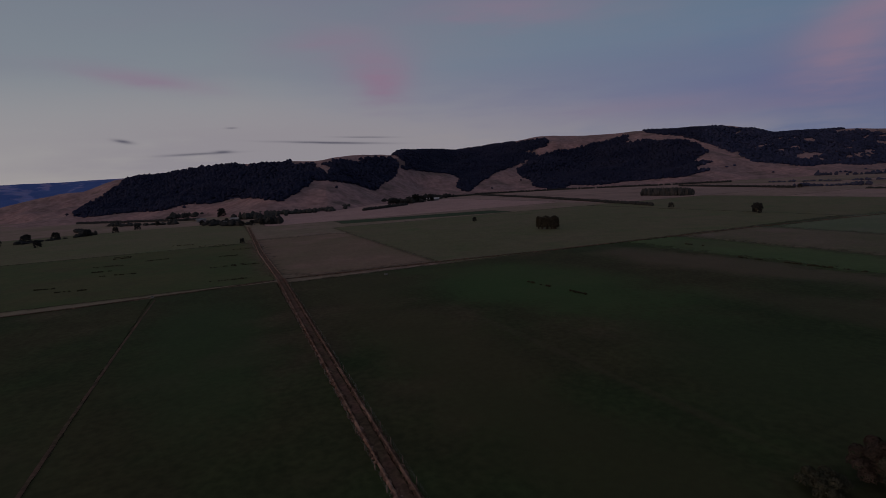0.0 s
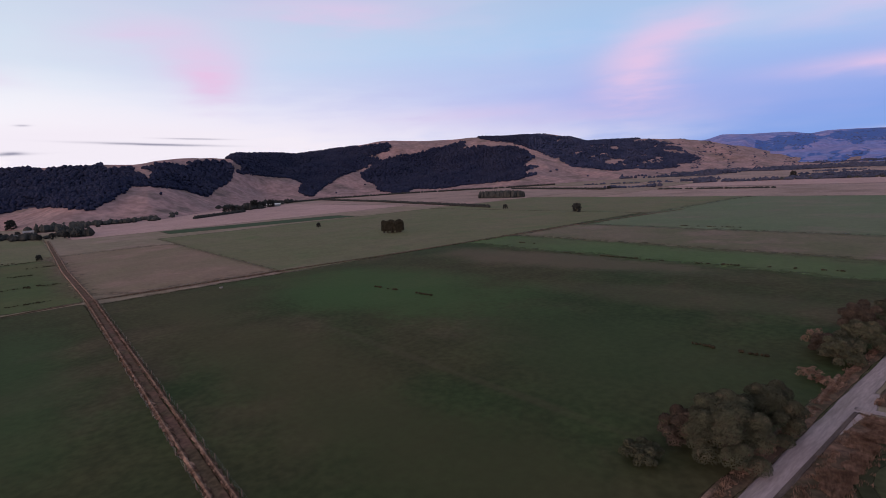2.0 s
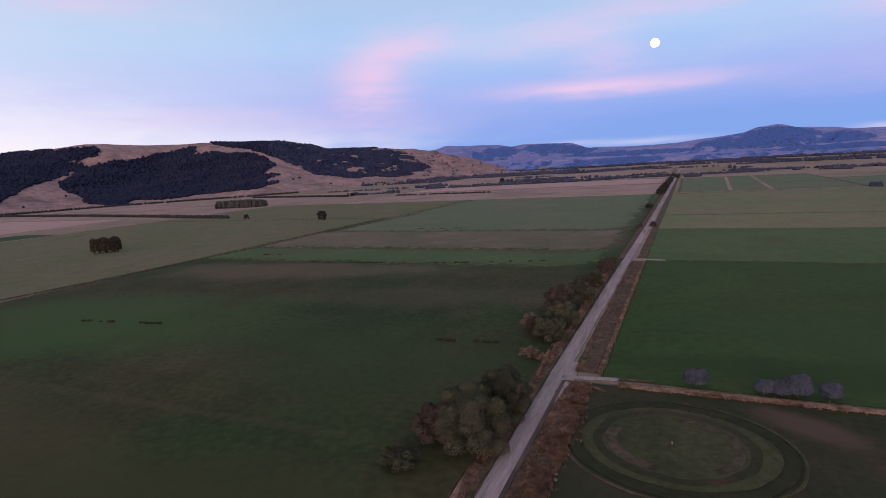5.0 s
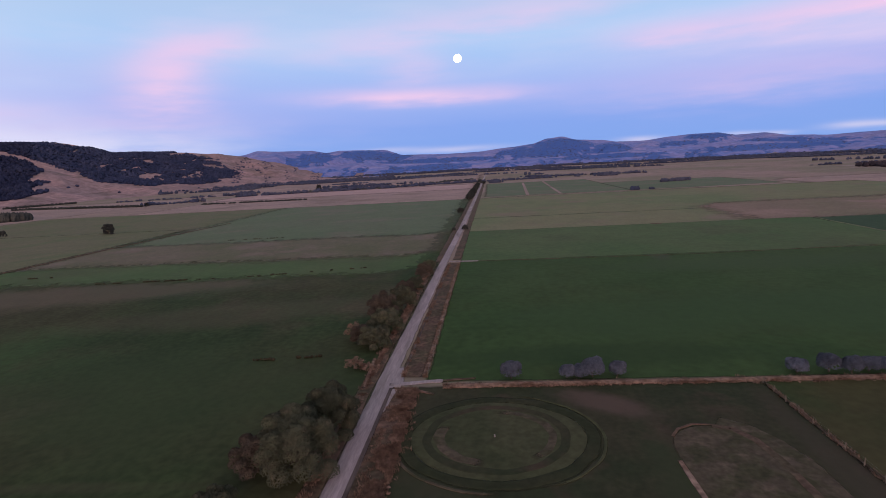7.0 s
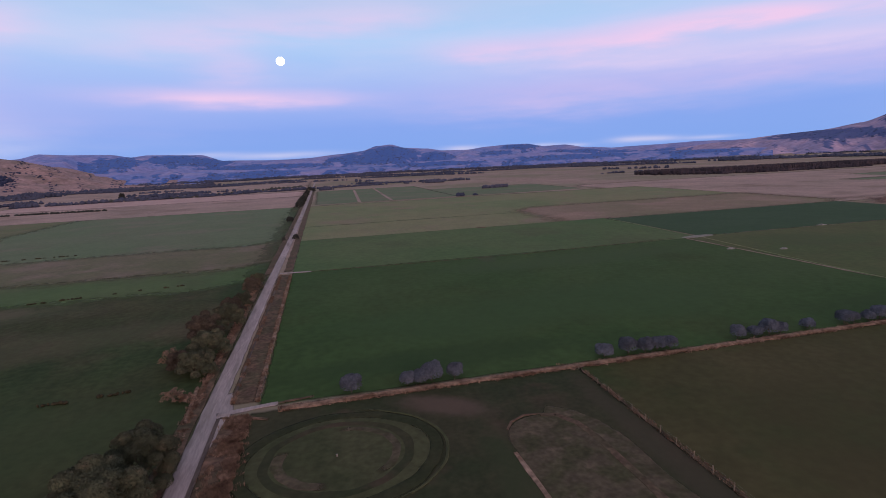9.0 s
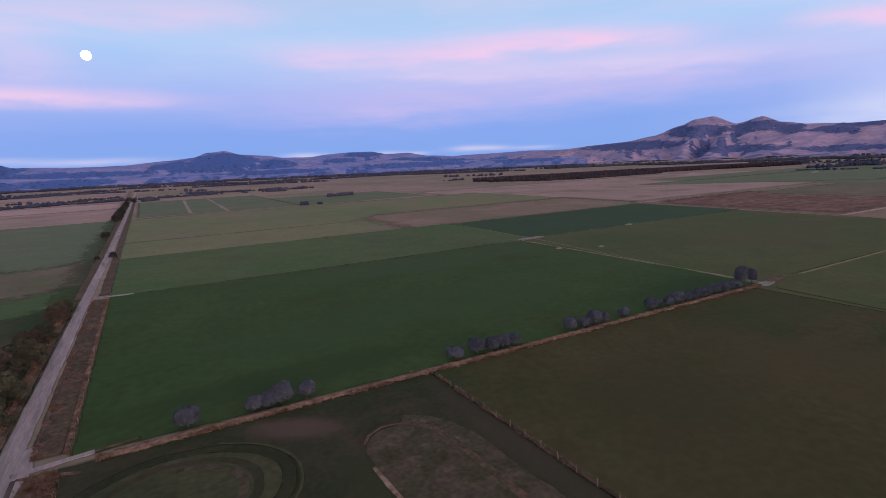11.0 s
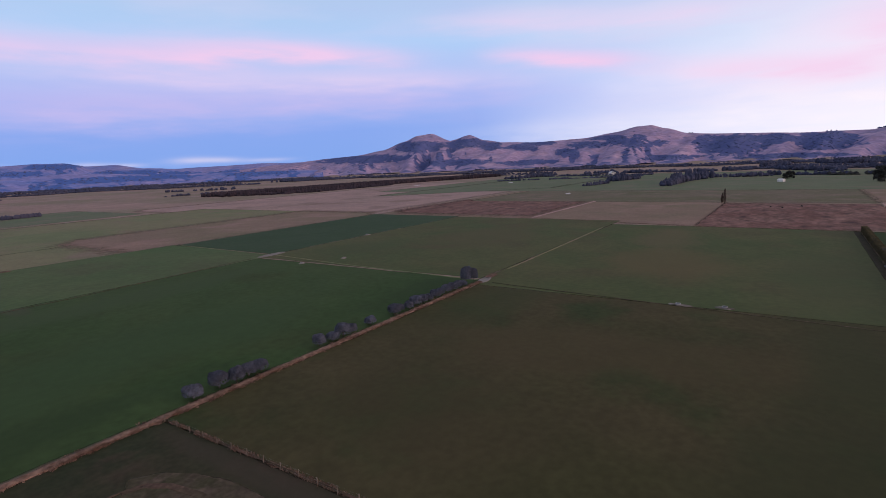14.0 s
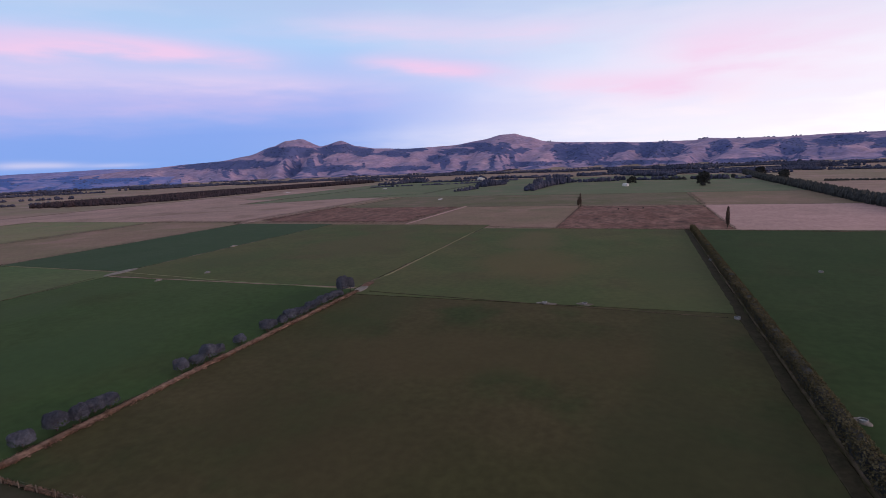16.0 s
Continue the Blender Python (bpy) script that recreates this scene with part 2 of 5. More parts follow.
M["gravel"] = material("pale_gravel", (0.280, 0.222, 0.232), (0.225, 0.182, 0.188), 6, 0.35, c3=(0.165, 0.134, 0.134), grain=0.35, stretch=(1.6, 0.18, 1), bump=0.4)
M["rut"] = material("wet_rut", (0.062, 0.046, 0.044), (0.095, 0.072, 0.068), 5, 0.5, grain=0.5, stretch=(1.5, 0.3, 1))
M["concrete"] = material("pale_concrete", (0.20, 0.18, 0.17), (0.15, 0.135, 0.125), 3, 0.5, grain=0.4)
M["mud"] = material("grey_mud", (0.14, 0.12, 0.11), (0.08, 0.07, 0.06), 3, 0.6, grain=0.5)
M["willow"] = material("grey_green_willow_leaf", (0.0636, 0.066, 0.0441), (0.0417, 0.0462, 0.032), 2.5, 0.5, c3=(0.0856, 0.077, 0.0551), grain=0.4, tint_random=0.15, rough=0.7)
M["autumn"] = material("brown_autumn_leaf", (0.068, 0.053, 0.043), (0.048, 0.039, 0.032), 2.0, 0.5, grain=0.5, tint_random=0.2, rough=0.7)
M["bluebush"] = material("grey_blue_foliage", (0.086, 0.096, 0.132), (0.066, 0.074, 0.104), 1.2, 0.4, grain=0.4, tint_random=0.15, rough=0.7)
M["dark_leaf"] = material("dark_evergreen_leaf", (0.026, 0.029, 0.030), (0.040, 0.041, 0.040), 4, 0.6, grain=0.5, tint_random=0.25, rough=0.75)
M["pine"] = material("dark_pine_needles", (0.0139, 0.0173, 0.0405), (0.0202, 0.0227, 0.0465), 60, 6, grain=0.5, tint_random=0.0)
# Lighter and bluer than the pines: distance haze put into the colour.
M["flank_bush_hazed"] = material("dusky_native_bush", (0.022, 0.0275, 0.0594), (0.033, 0.0374, 0.0726), 50, 7, grain=0.5)
# Far trees: their blue is distance haze put into the leaf colour.
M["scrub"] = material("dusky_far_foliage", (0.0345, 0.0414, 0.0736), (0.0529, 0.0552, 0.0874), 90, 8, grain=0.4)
M["hedge"] = material("clipped_hedge_leaf", (0.0782, 0.0667, 0.0357), (0.11, 0.092, 0.0525), 3, 0.5, grain=0.5, tint_random=0.1)
M["poplar"] = material("pale_brown_poplar_leaf", (0.112, 0.082, 0.070), (0.080, 0.060, 0.052), 2.0, 0.5, grain=0.5, tint_random=0.2)
M["cypress"] = material("brown_green_cypress_leaf", (0.040, 0.038, 0.028), (0.056, 0.049, 0.036), 3, 0.5, grain=0.5, tint_random=0.15)
M["bark"] = material("rough_grey_bark", (0.075, 0.062, 0.05), (0.05, 0.042, 0.035), 0.8, 0.12, grain=0.6)
M["hill_tan"] = material("tussock_hillside", (0.28, 0.174, 0.174), (0.216, 0.145, 0.148), 90, 9, c3=(0.154, 0.11, 0.105), third=0.45, grain=0.45, bump=0.5)
M["worn"] = material("worn_turf", (0.066, 0.051, 0.036), (0.046, 0.042, 0.024), 4, 0.8, c3=(0.084, 0.062, 0.046), grain=0.45)
M["olive_green"] = material("olive_green_pasture", (0.0525, 0.0717, 0.0291), (0.0737, 0.075, 0.0351), 40, 2, c3=(0.0648, 0.063, 0.0314), third=0.4, grain=0.2, bump=0.05, edge=(0.3, 0.7))
# A darker tone of the deep green pasture, for the field behind the hedge.
M["green_deep"] = material("shaded_green_pasture", (0.0200, 0.0400, 0.0135), (0.0265, 0.0450, 0.0170), 45, 2.2, c3=(0.030, 0.042, 0.017), grain=0.25, bump=0.05, edge=(0.3, 0.7))
M["olive_mid"] = material("dull_olive_pasture", (0.103, 0.106, 0.0575), (0.124, 0.11, 0.069), 55, 2, c3=(0.0897, 0.106, 0.0529), grain=0.22, edge=(0.3, 0.7))
M["brown_soft"] = material("lightly_browned_pasture", (0.128, 0.103, 0.0752), (0.0912, 0.0912, 0.0524), 40, 2, c3=(0.148, 0.112, 0.0889), grain=0.25, edge=(0.3, 0.7))
# Also colours the strip of painted shade along the hedge foot.
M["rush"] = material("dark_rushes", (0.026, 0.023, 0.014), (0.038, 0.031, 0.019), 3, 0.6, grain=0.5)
M["ring_dark"] = material("damp_dark_turf", (0.024, 0.027, 0.014), (0.031, 0.031, 0.017), 6, 0.9, grain=0.35, bump=0.1)
M["ring_turf"] = material("pale_ring_turf", (0.050, 0.050, 0.027), (0.040, 0.044, 0.022), 9, 1.0, grain=0.35, bump=0.15)
M["green_mid"] = material("middling_green_pasture", (0.056, 0.0896, 0.0366), (0.0739, 0.096, 0.0443), 60, 2.2, c3=(0.0672, 0.0811, 0.0399), grain=0.2, bump=0.05, edge=(0.3, 0.7))
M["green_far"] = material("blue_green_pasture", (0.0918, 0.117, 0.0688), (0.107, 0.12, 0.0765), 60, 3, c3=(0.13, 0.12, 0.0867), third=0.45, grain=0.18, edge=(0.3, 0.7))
M["bare_wood"] = material("bare_brown_twigs", (0.044, 0.034, 0.043), (0.028, 0.023, 0.031), 30, 3, grain=0.5)
M["pale_cover"] = material("white_sheeting", (0.55, 0.52, 0.54), (0.45, 0.42, 0.44), 3, 0.6, grain=0.2)


def mottle(key, patches):
    """Grows broad uneven patches of other growth into a ground: (x, y, half length, half width, turn, colour, strength)."""
    t = M[key].node_tree
    b = t.nodes["Principled BSDF"]
    geo = t.nodes.new("ShaderNodeNewGeometry")
    wob = t.nodes.new("ShaderNodeTexNoise")
    wob.inputs["Scale"].default_value, wob.inputs["Detail"].default_value = 0.03, 6.0
    t.links.new(geo.outputs["Position"], wob.inputs["Vector"])
    grain = t.nodes.new("ShaderNodeTexNoise")
    grain.inputs["Scale"].default_value, grain.inputs["Detail"].default_value = 0.45, 5.0
    t.links.new(geo.outputs["Position"], grain.inputs["Vector"])
    for x, y, rx, ry, turn, colour, strength in patches:
        mp = t.nodes.new("ShaderNodeMapping")
        mp.vector_type = "TEXTURE"
        mp.inputs["Location"].default_value, mp.inputs["Rotation"].default_value, mp.inputs["Scale"].default_value = (x, y, 0), (0, 0, radians(turn)), (rx, ry, 1e6)
        t.links.new(geo.outputs["Position"], mp.inputs[0])
        far = t.nodes.new("ShaderNodeVectorMath")
        far.operation = "LENGTH"
        t.links.new(mp.outputs[0], far.inputs[0])
        add = t.nodes.new("ShaderNodeMath")
        add.operation = "MULTIPLY_ADD"
        t.links.new(wob.outputs[0], add.inputs[0])
        add.inputs[1].default_value = 1.5
        t.links.new(far.outputs["Value"], add.inputs[2])
        add2 = t.nodes.new("ShaderNodeMath")
        add2.operation = "MULTIPLY_ADD"
        t.links.new(grain.outputs[0], add2.inputs[0])
        add2.inputs[1].default_value = 0.5
        t.links.new(add.outputs[0], add2.inputs[2])
        edge = t.nodes.new("ShaderNodeMapRange")
        edge.interpolation_type = "SMOOTHSTEP"
        edge.inputs[1].default_value, edge.inputs[2].default_value, edge.inputs[3].default_value, edge.inputs[4].default_value = 1.45, 2.25, strength, 0.0
        t.links.new(add2.outputs[0], edge.inputs[0])
        mixer = t.nodes.new("ShaderNodeMix")
        mixer.data_type = "RGBA"
        t.links.new(edge.outputs[0], mixer.inputs[0])
        t.links.new(b.inputs["Base Color"].links[0].from_socket, mixer.inputs[6])
        mixer.inputs[7].default_value = (*colour, 1)
        t.links.new(mixer.outputs[2], b.inputs["Base Color"])


mottle("green_worn", [(-165, 104, 62, 34, 8, (0.0411, 0.0803, 0.0276), 0.68), (-150, 182, 78, 20, 10, (0.121, 0.0918, 0.0679), 0.5), (-78, 150, 40, 14, 12, (0.0797, 0.0642, 0.0415), 0.4), (-66, 98, 46, 26, 0, (0.0338, 0.0494, 0.0213), 0.56),
                      (-112, 44, 78, 18, 3, (0.0604, 0.0527, 0.0276), 0.56), (-100, 66, 66, 1.5, 2, (0.0749, 0.0597, 0.0377), 0.24), (-200, 52, 28, 22, 0, (0.0507, 0.0517, 0.0251), 0.48), (-150, -8, 66, 18, 0, (0.0338, 0.0574, 0.0239), 0.56), (-80, -50, 50, 24, 0, (0.0314, 0.0459, 0.0201), 0.48), (-60, 45, 26, 16, 0, (0.0363, 0.0413, 0.0189), 0.48)])
mottle("olive", [(104, 44, 16, 52, 8, (0.0638, 0.0483, 0.0248), 0.52), (64, 4, 40, 15, 0, (0.0297, 0.0347, 0.0165), 0.52), (128, 84, 26, 13, 0, (0.0374, 0.0451, 0.0188), 0.52), (66, 62, 20, 24, 0, (0.0506, 0.0409, 0.0212), 0.45), (120, 2, 26, 10, 0, (0.033, 0.0399, 0.0177), 0.52)])
mottle("olive_green", [(205, 52, 34, 26, 20, (0.0944, 0.0754, 0.0382), 0.7), (270, 62, 34, 16, 0, (0.0968, 0.081, 0.0444), 0.7), (200, 4, 50, 14, 0, (0.0557, 0.0665, 0.0308), 0.6), (250, 150, 50, 26, 0, (0.0799, 0.0687, 0.037), 0.6), (190, 190, 24, 22, 0, (0.0508, 0.0665, 0.0296), 0.6)])
mottle("paddock", [(12, 91, 9, 4, -35, (0.0858, 0.0574, 0.047), 0.8), (17, 60, 3, 22, 0, (0.033, 0.0396, 0.0202), 0.7), (38, 74, 3, 22, 0, (0.0506, 0.0396, 0.0291), 0.6), (-14, 60, 5, 14, 0, (0.0308, 0.0356, 0.019), 0.6)])
mottle("green", [(60, 140, 70, 20, 6, (0.033, 0.0594, 0.0235), 0.6), (90, 196, 60, 12, 3, (0.044, 0.0653, 0.0291), 0.6), (20, 112, 40, 7, 0, (0.0253, 0.0436, 0.0168), 0.7), (58, 214, 4, 9, 0, (0.0572, 0.0594, 0.0381), 0.6), (130, 112, 24, 8, 0, (0.0264, 0.0455, 0.0168), 0.7)])


def hill_material(name, slope1, slope2, slope3, bush1, bush2):
    """Grassy slopes with bush where the mesh's own cover value says so."""
    m = material(name, slope1, slope2, 170, 22, c3=slope3, third=0.5, grain=0.35, bump=0.5)
    t = m.node_tree
    b = t.nodes["Principled BSDF"]
    old = b.inputs["Base Color"].links[0].from_socket
    cover = t.nodes.new("ShaderNodeAttribute")
    cover.attribute_name = "cover"
    geo = t.nodes.new("ShaderNodeNewGeometry")
    wob = t.nodes.new("ShaderNodeTexNoise")
    wob.inputs["Scale"].default_value, wob.inputs["Detail"].default_value = 1 / 45, 7.0
    t.links.new(geo.outputs["Position"], wob.inputs["Vector"])
    add = t.nodes.new("ShaderNodeMath")
    add.operation = "MULTIPLY_ADD"
    t.links.new(wob.outputs[0], add.inputs[0])
    add.inputs[1].default_value = 1.1
    t.links.new(cover.outputs["Fac"], add.inputs[2])
    edge = t.nodes.new("ShaderNodeMapRange")
    edge.interpolation_type = "SMOOTHSTEP"
    edge.inputs[1].default_value, edge.inputs[2].default_value = 0.50, 0.66
    t.links.new(add.outputs[0], edge.inputs[0])
    tone2 = t.nodes.new("ShaderNodeMix")
    tone2.data_type = "RGBA"
    t.links.new(wob.outputs[0], tone2.inputs[0])
    tone2.inputs[6].default_value, tone2.inputs[7].default_value = (*bush1, 1), (*bush2, 1)
    mix2 = t.nodes.new("ShaderNodeMix")
    mix2.data_type = "RGBA"
    t.links.new(edge.outputs[0], mix2.inputs[0])
    t.links.new(old, mix2.inputs[6])
    t.links.new(tone2.outputs[2], mix2.inputs[7])
    t.links.new(mix2.outputs[2], b.inputs["Base Color"])
    return m


# Bluish distance haze is mixed into these slope and bush colours.
M["hill_far_hazed"] = hill_material("far_hillside", (0.187, 0.186, 0.388), (0.132, 0.167, 0.388), (0.24, 0.213, 0.381), (0.0406, 0.092, 0.304), (0.0704, 0.125, 0.332))
# Slopes are turned mauve and bush blue: the haze is in the colour.
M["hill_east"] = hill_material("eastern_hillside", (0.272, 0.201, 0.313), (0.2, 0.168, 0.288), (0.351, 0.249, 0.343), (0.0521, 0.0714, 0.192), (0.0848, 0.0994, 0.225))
# Keeps to the hazed hill bush, so its blue holds distance haze too.
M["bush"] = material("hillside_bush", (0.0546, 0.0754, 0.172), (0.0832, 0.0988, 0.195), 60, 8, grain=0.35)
M["paint_white"] = material("white_painted_iron", (0.62, 0.62, 0.62), (0.52, 0.52, 0.52), 3, 0.4, grain=0.2, rough=0.5)
M["paint_grey"] = material("grey_galvanised_iron", (0.22, 0.22, 0.23), (0.16, 0.16, 0.17), 3, 0.4, grain=0.3, rough=0.45)
M["wood_post"] = material("weathered_post_wood", (0.16, 0.13, 0.11), (0.11, 0.09, 0.075), 0.6, 0.1, grain=0.5, tint_random=0.2)
M["water"] = material("still_trough_water", (0.02, 0.025, 0.025), (0.03, 0.035, 0.03), 1.0, 0.3, rough=0.06, bump=0, grain=0.2, gloss=0.5)
M["moon"] = bpy.data.materials.new("moonlit_disc")
M["moon"].use_nodes = True
_e = M["moon"].node_tree.nodes["Principled BSDF"]
_e.inputs["Base Color"].default_value = (0.8, 0.8, 0.75, 1)
_e.inputs["Emission Color"].default_value, _e.inputs["Emission Strength"].default_value = (1.0, 0.98, 0.95, 1), 1.6

# ---- mesh helpers ----


def mesh_from(name, verts, faces, mat, smooth=False):
    me = bpy.data.meshes.new(name)
    me.from_pydata([tuple(v) for v in verts], [], [tuple(f) for f in faces])
    me.materials.append(mat)
    if smooth:
        me.shade_smooth()
    return me


def thing(name, verts, faces, mat, label="", category="", group="", kind="", parent=None, smooth=False):
    ob = new(name, mesh_from(name, verts, faces, mat, smooth))
    if parent:
        ob.parent = parent
    return tagged(ob, label, category, group, kind)


def part(name, bm, mat, parent, label=""):
    """Links a bmesh as one mesh object under a thing or a part."""
    me = bpy.data.meshes.new(name)
    bm.to_mesh(me)
    bm.free()
    me.materials.append(mat)
    ob = new(name, me)
    ob.parent = parent
    return tagged(ob, label)


def box(bm, x0, x1, y0, y1, z0, z1, bevel=0.0):
    r = bmesh.ops.create_cube(bm, size=1, matrix=Matrix.LocRotScale(((x0 + x1) / 2, (y0 + y1) / 2, (z0 + z1) / 2), None, (x1 - x0, y1 - y0, z1 - z0)))
    if bevel:
        es = list({e for v in r["verts"] for e in v.link_edges})
        bmesh.ops.bevel(bm, geom=es, offset=bevel, segments=1, affect="EDGES")


SOFT = {}


def soft_edged(key):
    """The same ground, thinning out into what lies under it where the sheet's own edge value falls."""
    if key not in SOFT:
        m = M[key].copy()
        m.name = M[key].name + "_thinning_edge"
        t = m.node_tree
        att = t.nodes.new("ShaderNodeAttribute")
        att.attribute_name = "inward"
        geo = t.nodes.new("ShaderNodeNewGeometry")
        nz = t.nodes.new("ShaderNodeTexNoise")
        nz.inputs["Scale"].default_value, nz.inputs["Detail"].default_value = 0.22, 6.0
        t.links.new(geo.outputs["Position"], nz.inputs["Vector"])
        add = t.nodes.new("ShaderNodeMath")
        add.operation = "MULTIPLY_ADD"
        t.links.new(nz.outputs[0], add.inputs[0])
        add.inputs[1].default_value = 0.8
        t.links.new(att.outputs["Fac"], add.inputs[2])
        r = t.nodes.new("ShaderNodeMapRange")
        r.interpolation_type = "SMOOTHSTEP"
        r.inputs[1].default_value, r.inputs[2].default_value = 0.40, 1.15
        t.links.new(add.outputs[0], r.inputs[0])
        t.links.new(r.outputs[0], t.nodes["Principled BSDF"].inputs["Alpha"])
        SOFT[key] = m
    return SOFT[key]


def field(name, x0, x1, y0, y1, mat, label, z=0.05, ragged=0.5, skew=0.0, soft=2.0):
    x0, x1, y0, y1 = x0 - soft / 2, x1 + soft / 2, y0 - soft / 2, y1 + soft / 2
    soft_x, soft_y = min(soft, (x1 - x0) * 0.4), min(soft, (y1 - y0) * 0.4)
    """A field: a sheet with slightly wandering edges, finely cut along its border."""
    nx, ny = max(5, int((x1 - x0) / 6)), max(5, int((y1 - y0) / 6))
    nx, ny = min(nx, 60), min(ny, 60)
    verts, faces, inward = [], [], []
    xs = [x0] + [x0 + soft_x + (x1 - x0 - 2 * soft_x) * i / (nx - 2) for i in range(nx - 1)] + [x1]
    ys = [y0] + [y0 + soft_y + (y1 - y0 - 2 * soft_y) * j / (ny - 2) for j in range(ny - 1)] + [y1]
    for j in range(ny + 1):
        for i in range(nx + 1):
            x, y = xs[i], ys[j]
            inward.append(0.0 if i in (0, nx) or j in (0, ny) else 1.0)
            if i in (0, nx):
                x += ragged * noise.noise((y * 0.07, x0, 1.7))
            if j in (0, ny):
                y += ragged * noise.noise((x * (0.07 if ragged < 2 else 0.03), y0, 4.1)) + ragged * 0.4 * noise.noise((x * 0.2, y0, 7.7))
            verts.append((x + skew * (y - y0), y, z))
    for j in range(ny):
        for i in range(nx):
            a = j * (nx + 1) + i
            faces.append((a, a + 1, a + nx + 2, a + nx + 1))
    ob = thing(name, verts, faces, soft_edged(mat), label, "field", kind="structure")
    ob.data.attributes.new("inward", "FLOAT", "POINT").data.foreach_set("value", inward)
    return ob


def strip(name, pts, width, mat, label, z=0.1, crown=0.0, wander=0.25, category="track", kind="structure", step=3.0):
    """A track or bank along a line of points, with a raised middle and wandering edges."""
    line = []
    for (xa, ya), (xb, yb) in zip(pts, pts[1:]):
        n = max(1, int(math.hypot(xb - xa, yb - ya) / step))
        line += [(xa + (xb - xa) * i / n, ya + (yb - ya) * i / n) for i in range(n)]
    line.append(pts[-1])
    verts, faces = [], []
    for i, (x, y) in enumerate(line):
        a, b = line[max(i - 1, 0)], line[min(i + 1, len(line) - 1)]
        dx, dy = b[0] - a[0], b[1] - a[1]
        d = math.hypot(dx, dy) or 1
        nx, ny = -dy / d, dx / d
        for k, u in enumerate((-1, -0.75, 0, 0.75, 1)):
            w = width / 2 * u + (wander * noise.noise((x * 0.23, y * 0.23, u * 5 + width)) if abs(u) == 1 else 0)
            h = z + crown * (1 - u * u) if abs(u) < 1 else 0.0
            verts.append((x + nx * w, y + ny * w, h))
        if i:
            o = 5 * i
            faces += [(o - 5 + k, o + k, o + k + 1, o - 4 + k) for k in range(4)]
    faces = [f[::-1] for f in faces]
    ob = thing(name, verts, faces, soft_edged(mat), label, category, kind=kind)
    ends = len(line) - 1
    ob.data.attributes.new("inward", "FLOAT", "POINT").data.foreach_set("value", [0.15 if k in (0, 4) else (0.45 if i in (0, ends) else 1.0) for i in range(len(line)) for k in range(5)])
    return ob


# ---- ground and hills ----
gv, gf = [(0.0, 0.0, 0.0)], []
rings = [60, 150, 300, 600, 1000, 1600, 2400, 3300, 4300]
for r in rings:
    gv += [(r * math.sin(2 * math.pi * k / 96), r * math.cos(2 * math.pi * k / 96), 0.0) for k in range(96)]
gf += [(0, 1 + (k + 1) % 96, 1 + k) for k in range(96)]
for j in range(len(rings) - 1):
    a, b = 1 + 96 * j, 1 + 96 * (j + 1)
    gf += [(a + k, a + (k + 1) % 96, b + (k + 1) % 96, b + k) for k in range(96)]
thing("ground", gv, gf, M["plain"], "flat plain of dry grazed grassland reaching the hills", "ground", kind="structure")


def bearing(az, r):
    a = radians(az)
    return -math.sin(a) * r, math.cos(a) * r


def smooth(x):
    x = min(1.0, max(0.0, x))
    return x * x * (3 - 2 * x)


def curve_at(table, az):
    """Rounded interpolation along a table of (bearing, value), bearings falling."""
    if az >= table[0][0]:
        return table[0][1]
    for (a, va), (b, vb) in zip(table, table[1:]):
        if az >= b:
            return va + (vb - va) * smooth((a - az) / (a - b)) * 0.5 + (vb - va) * (a - az) / (a - b) * 0.5
    return table[-1][1]


class Hills:
    """A range round the plain: foot and ridge distances and the ridge's height angle by bearing."""

    def __init__(self, foot, ridge, deep, spur, spur_az, rough, power=1.0):
        self.foot, self.ridge, self.deep = foot, ridge, deep
        self.spur, self.spur_az, self.rough, self.power = spur, spur_az, rough, power

    def place(self, az, s):
        f = curve_at(self.foot, az)
        r = f + (f * (self.deep - 1)) * s
        top = 40 + (f * self.deep) * math.tan(radians(curve_at(self.ridge, az)))
        x, y = bearing(az, r)
        if s <= 1:
            up = smooth(s) * 0.6 + s * 0.4 if self.power == 1 else max(s, 0.0) ** self.power
        else:
            up = 1 - 0.5 * (s - 1) ** 2
        mid = 4 * s * (1 - s) if s < 1 else 0
        spur = self.spur * mid * noise.noise((az * self.spur_az + s * 1.3, s * 0.7, 2.0))
        if self.power != 1:
            spur = -self.spur * mid * max(0.0, 0.35 + noise.noise((az * self.spur_az + s * 1.3, s * 0.7, 2.0)))
        z = max(top, 3) * (up + spur)
        z += self.rough * min(1, 3 * s) * (noise.fractal((x * 0.004, y * 0.004, 1.3), 1.0, 2.0, 4) * (mid + 0.15))
        return x, y, z - (3 if s <= 0 else 0)

    def build(self, name, az0, az1, step, rows, mat, label, bush=None, woods=None):
        """bush: a function that gives the cover value; woods: one that says where the pine floor lies."""
        cols = int((az0 - az1) / step) + 1
        verts, cover, dark = [], [], []
        for i in range(cols):
            az = az0 - i * step
            for j in range(rows + 1):
                s = -0.03 + (1.08 * j / (rows - 4) if j < rows - 3 else 1.08 + 0.12 * (j - rows + 4))
                x, y, z = self.place(az, s)
                cover.append(bush(az, s, math.degrees(math.atan2(z - 40, math.hypot(x, y)))) if bush else 0.0)
                dark.append(bool(woods and s > 0 and woods(az, s, x, y, z)))
                verts.append((x, y, z))
        faces, slots = [], []
        for i in range(cols - 1):
            for j in range(rows):
                a = i * (rows + 1) + j
                q = (a, a + rows + 1, a + rows + 2, a + 1)
                faces.append(q)
                slots.append((2 if az0 - i * step < 42 else 1) if sum(dark[k] for k in q) >= 3 else 0)
        ob = thing(name, verts, faces, mat, label, "hills", kind="structure", smooth=True)
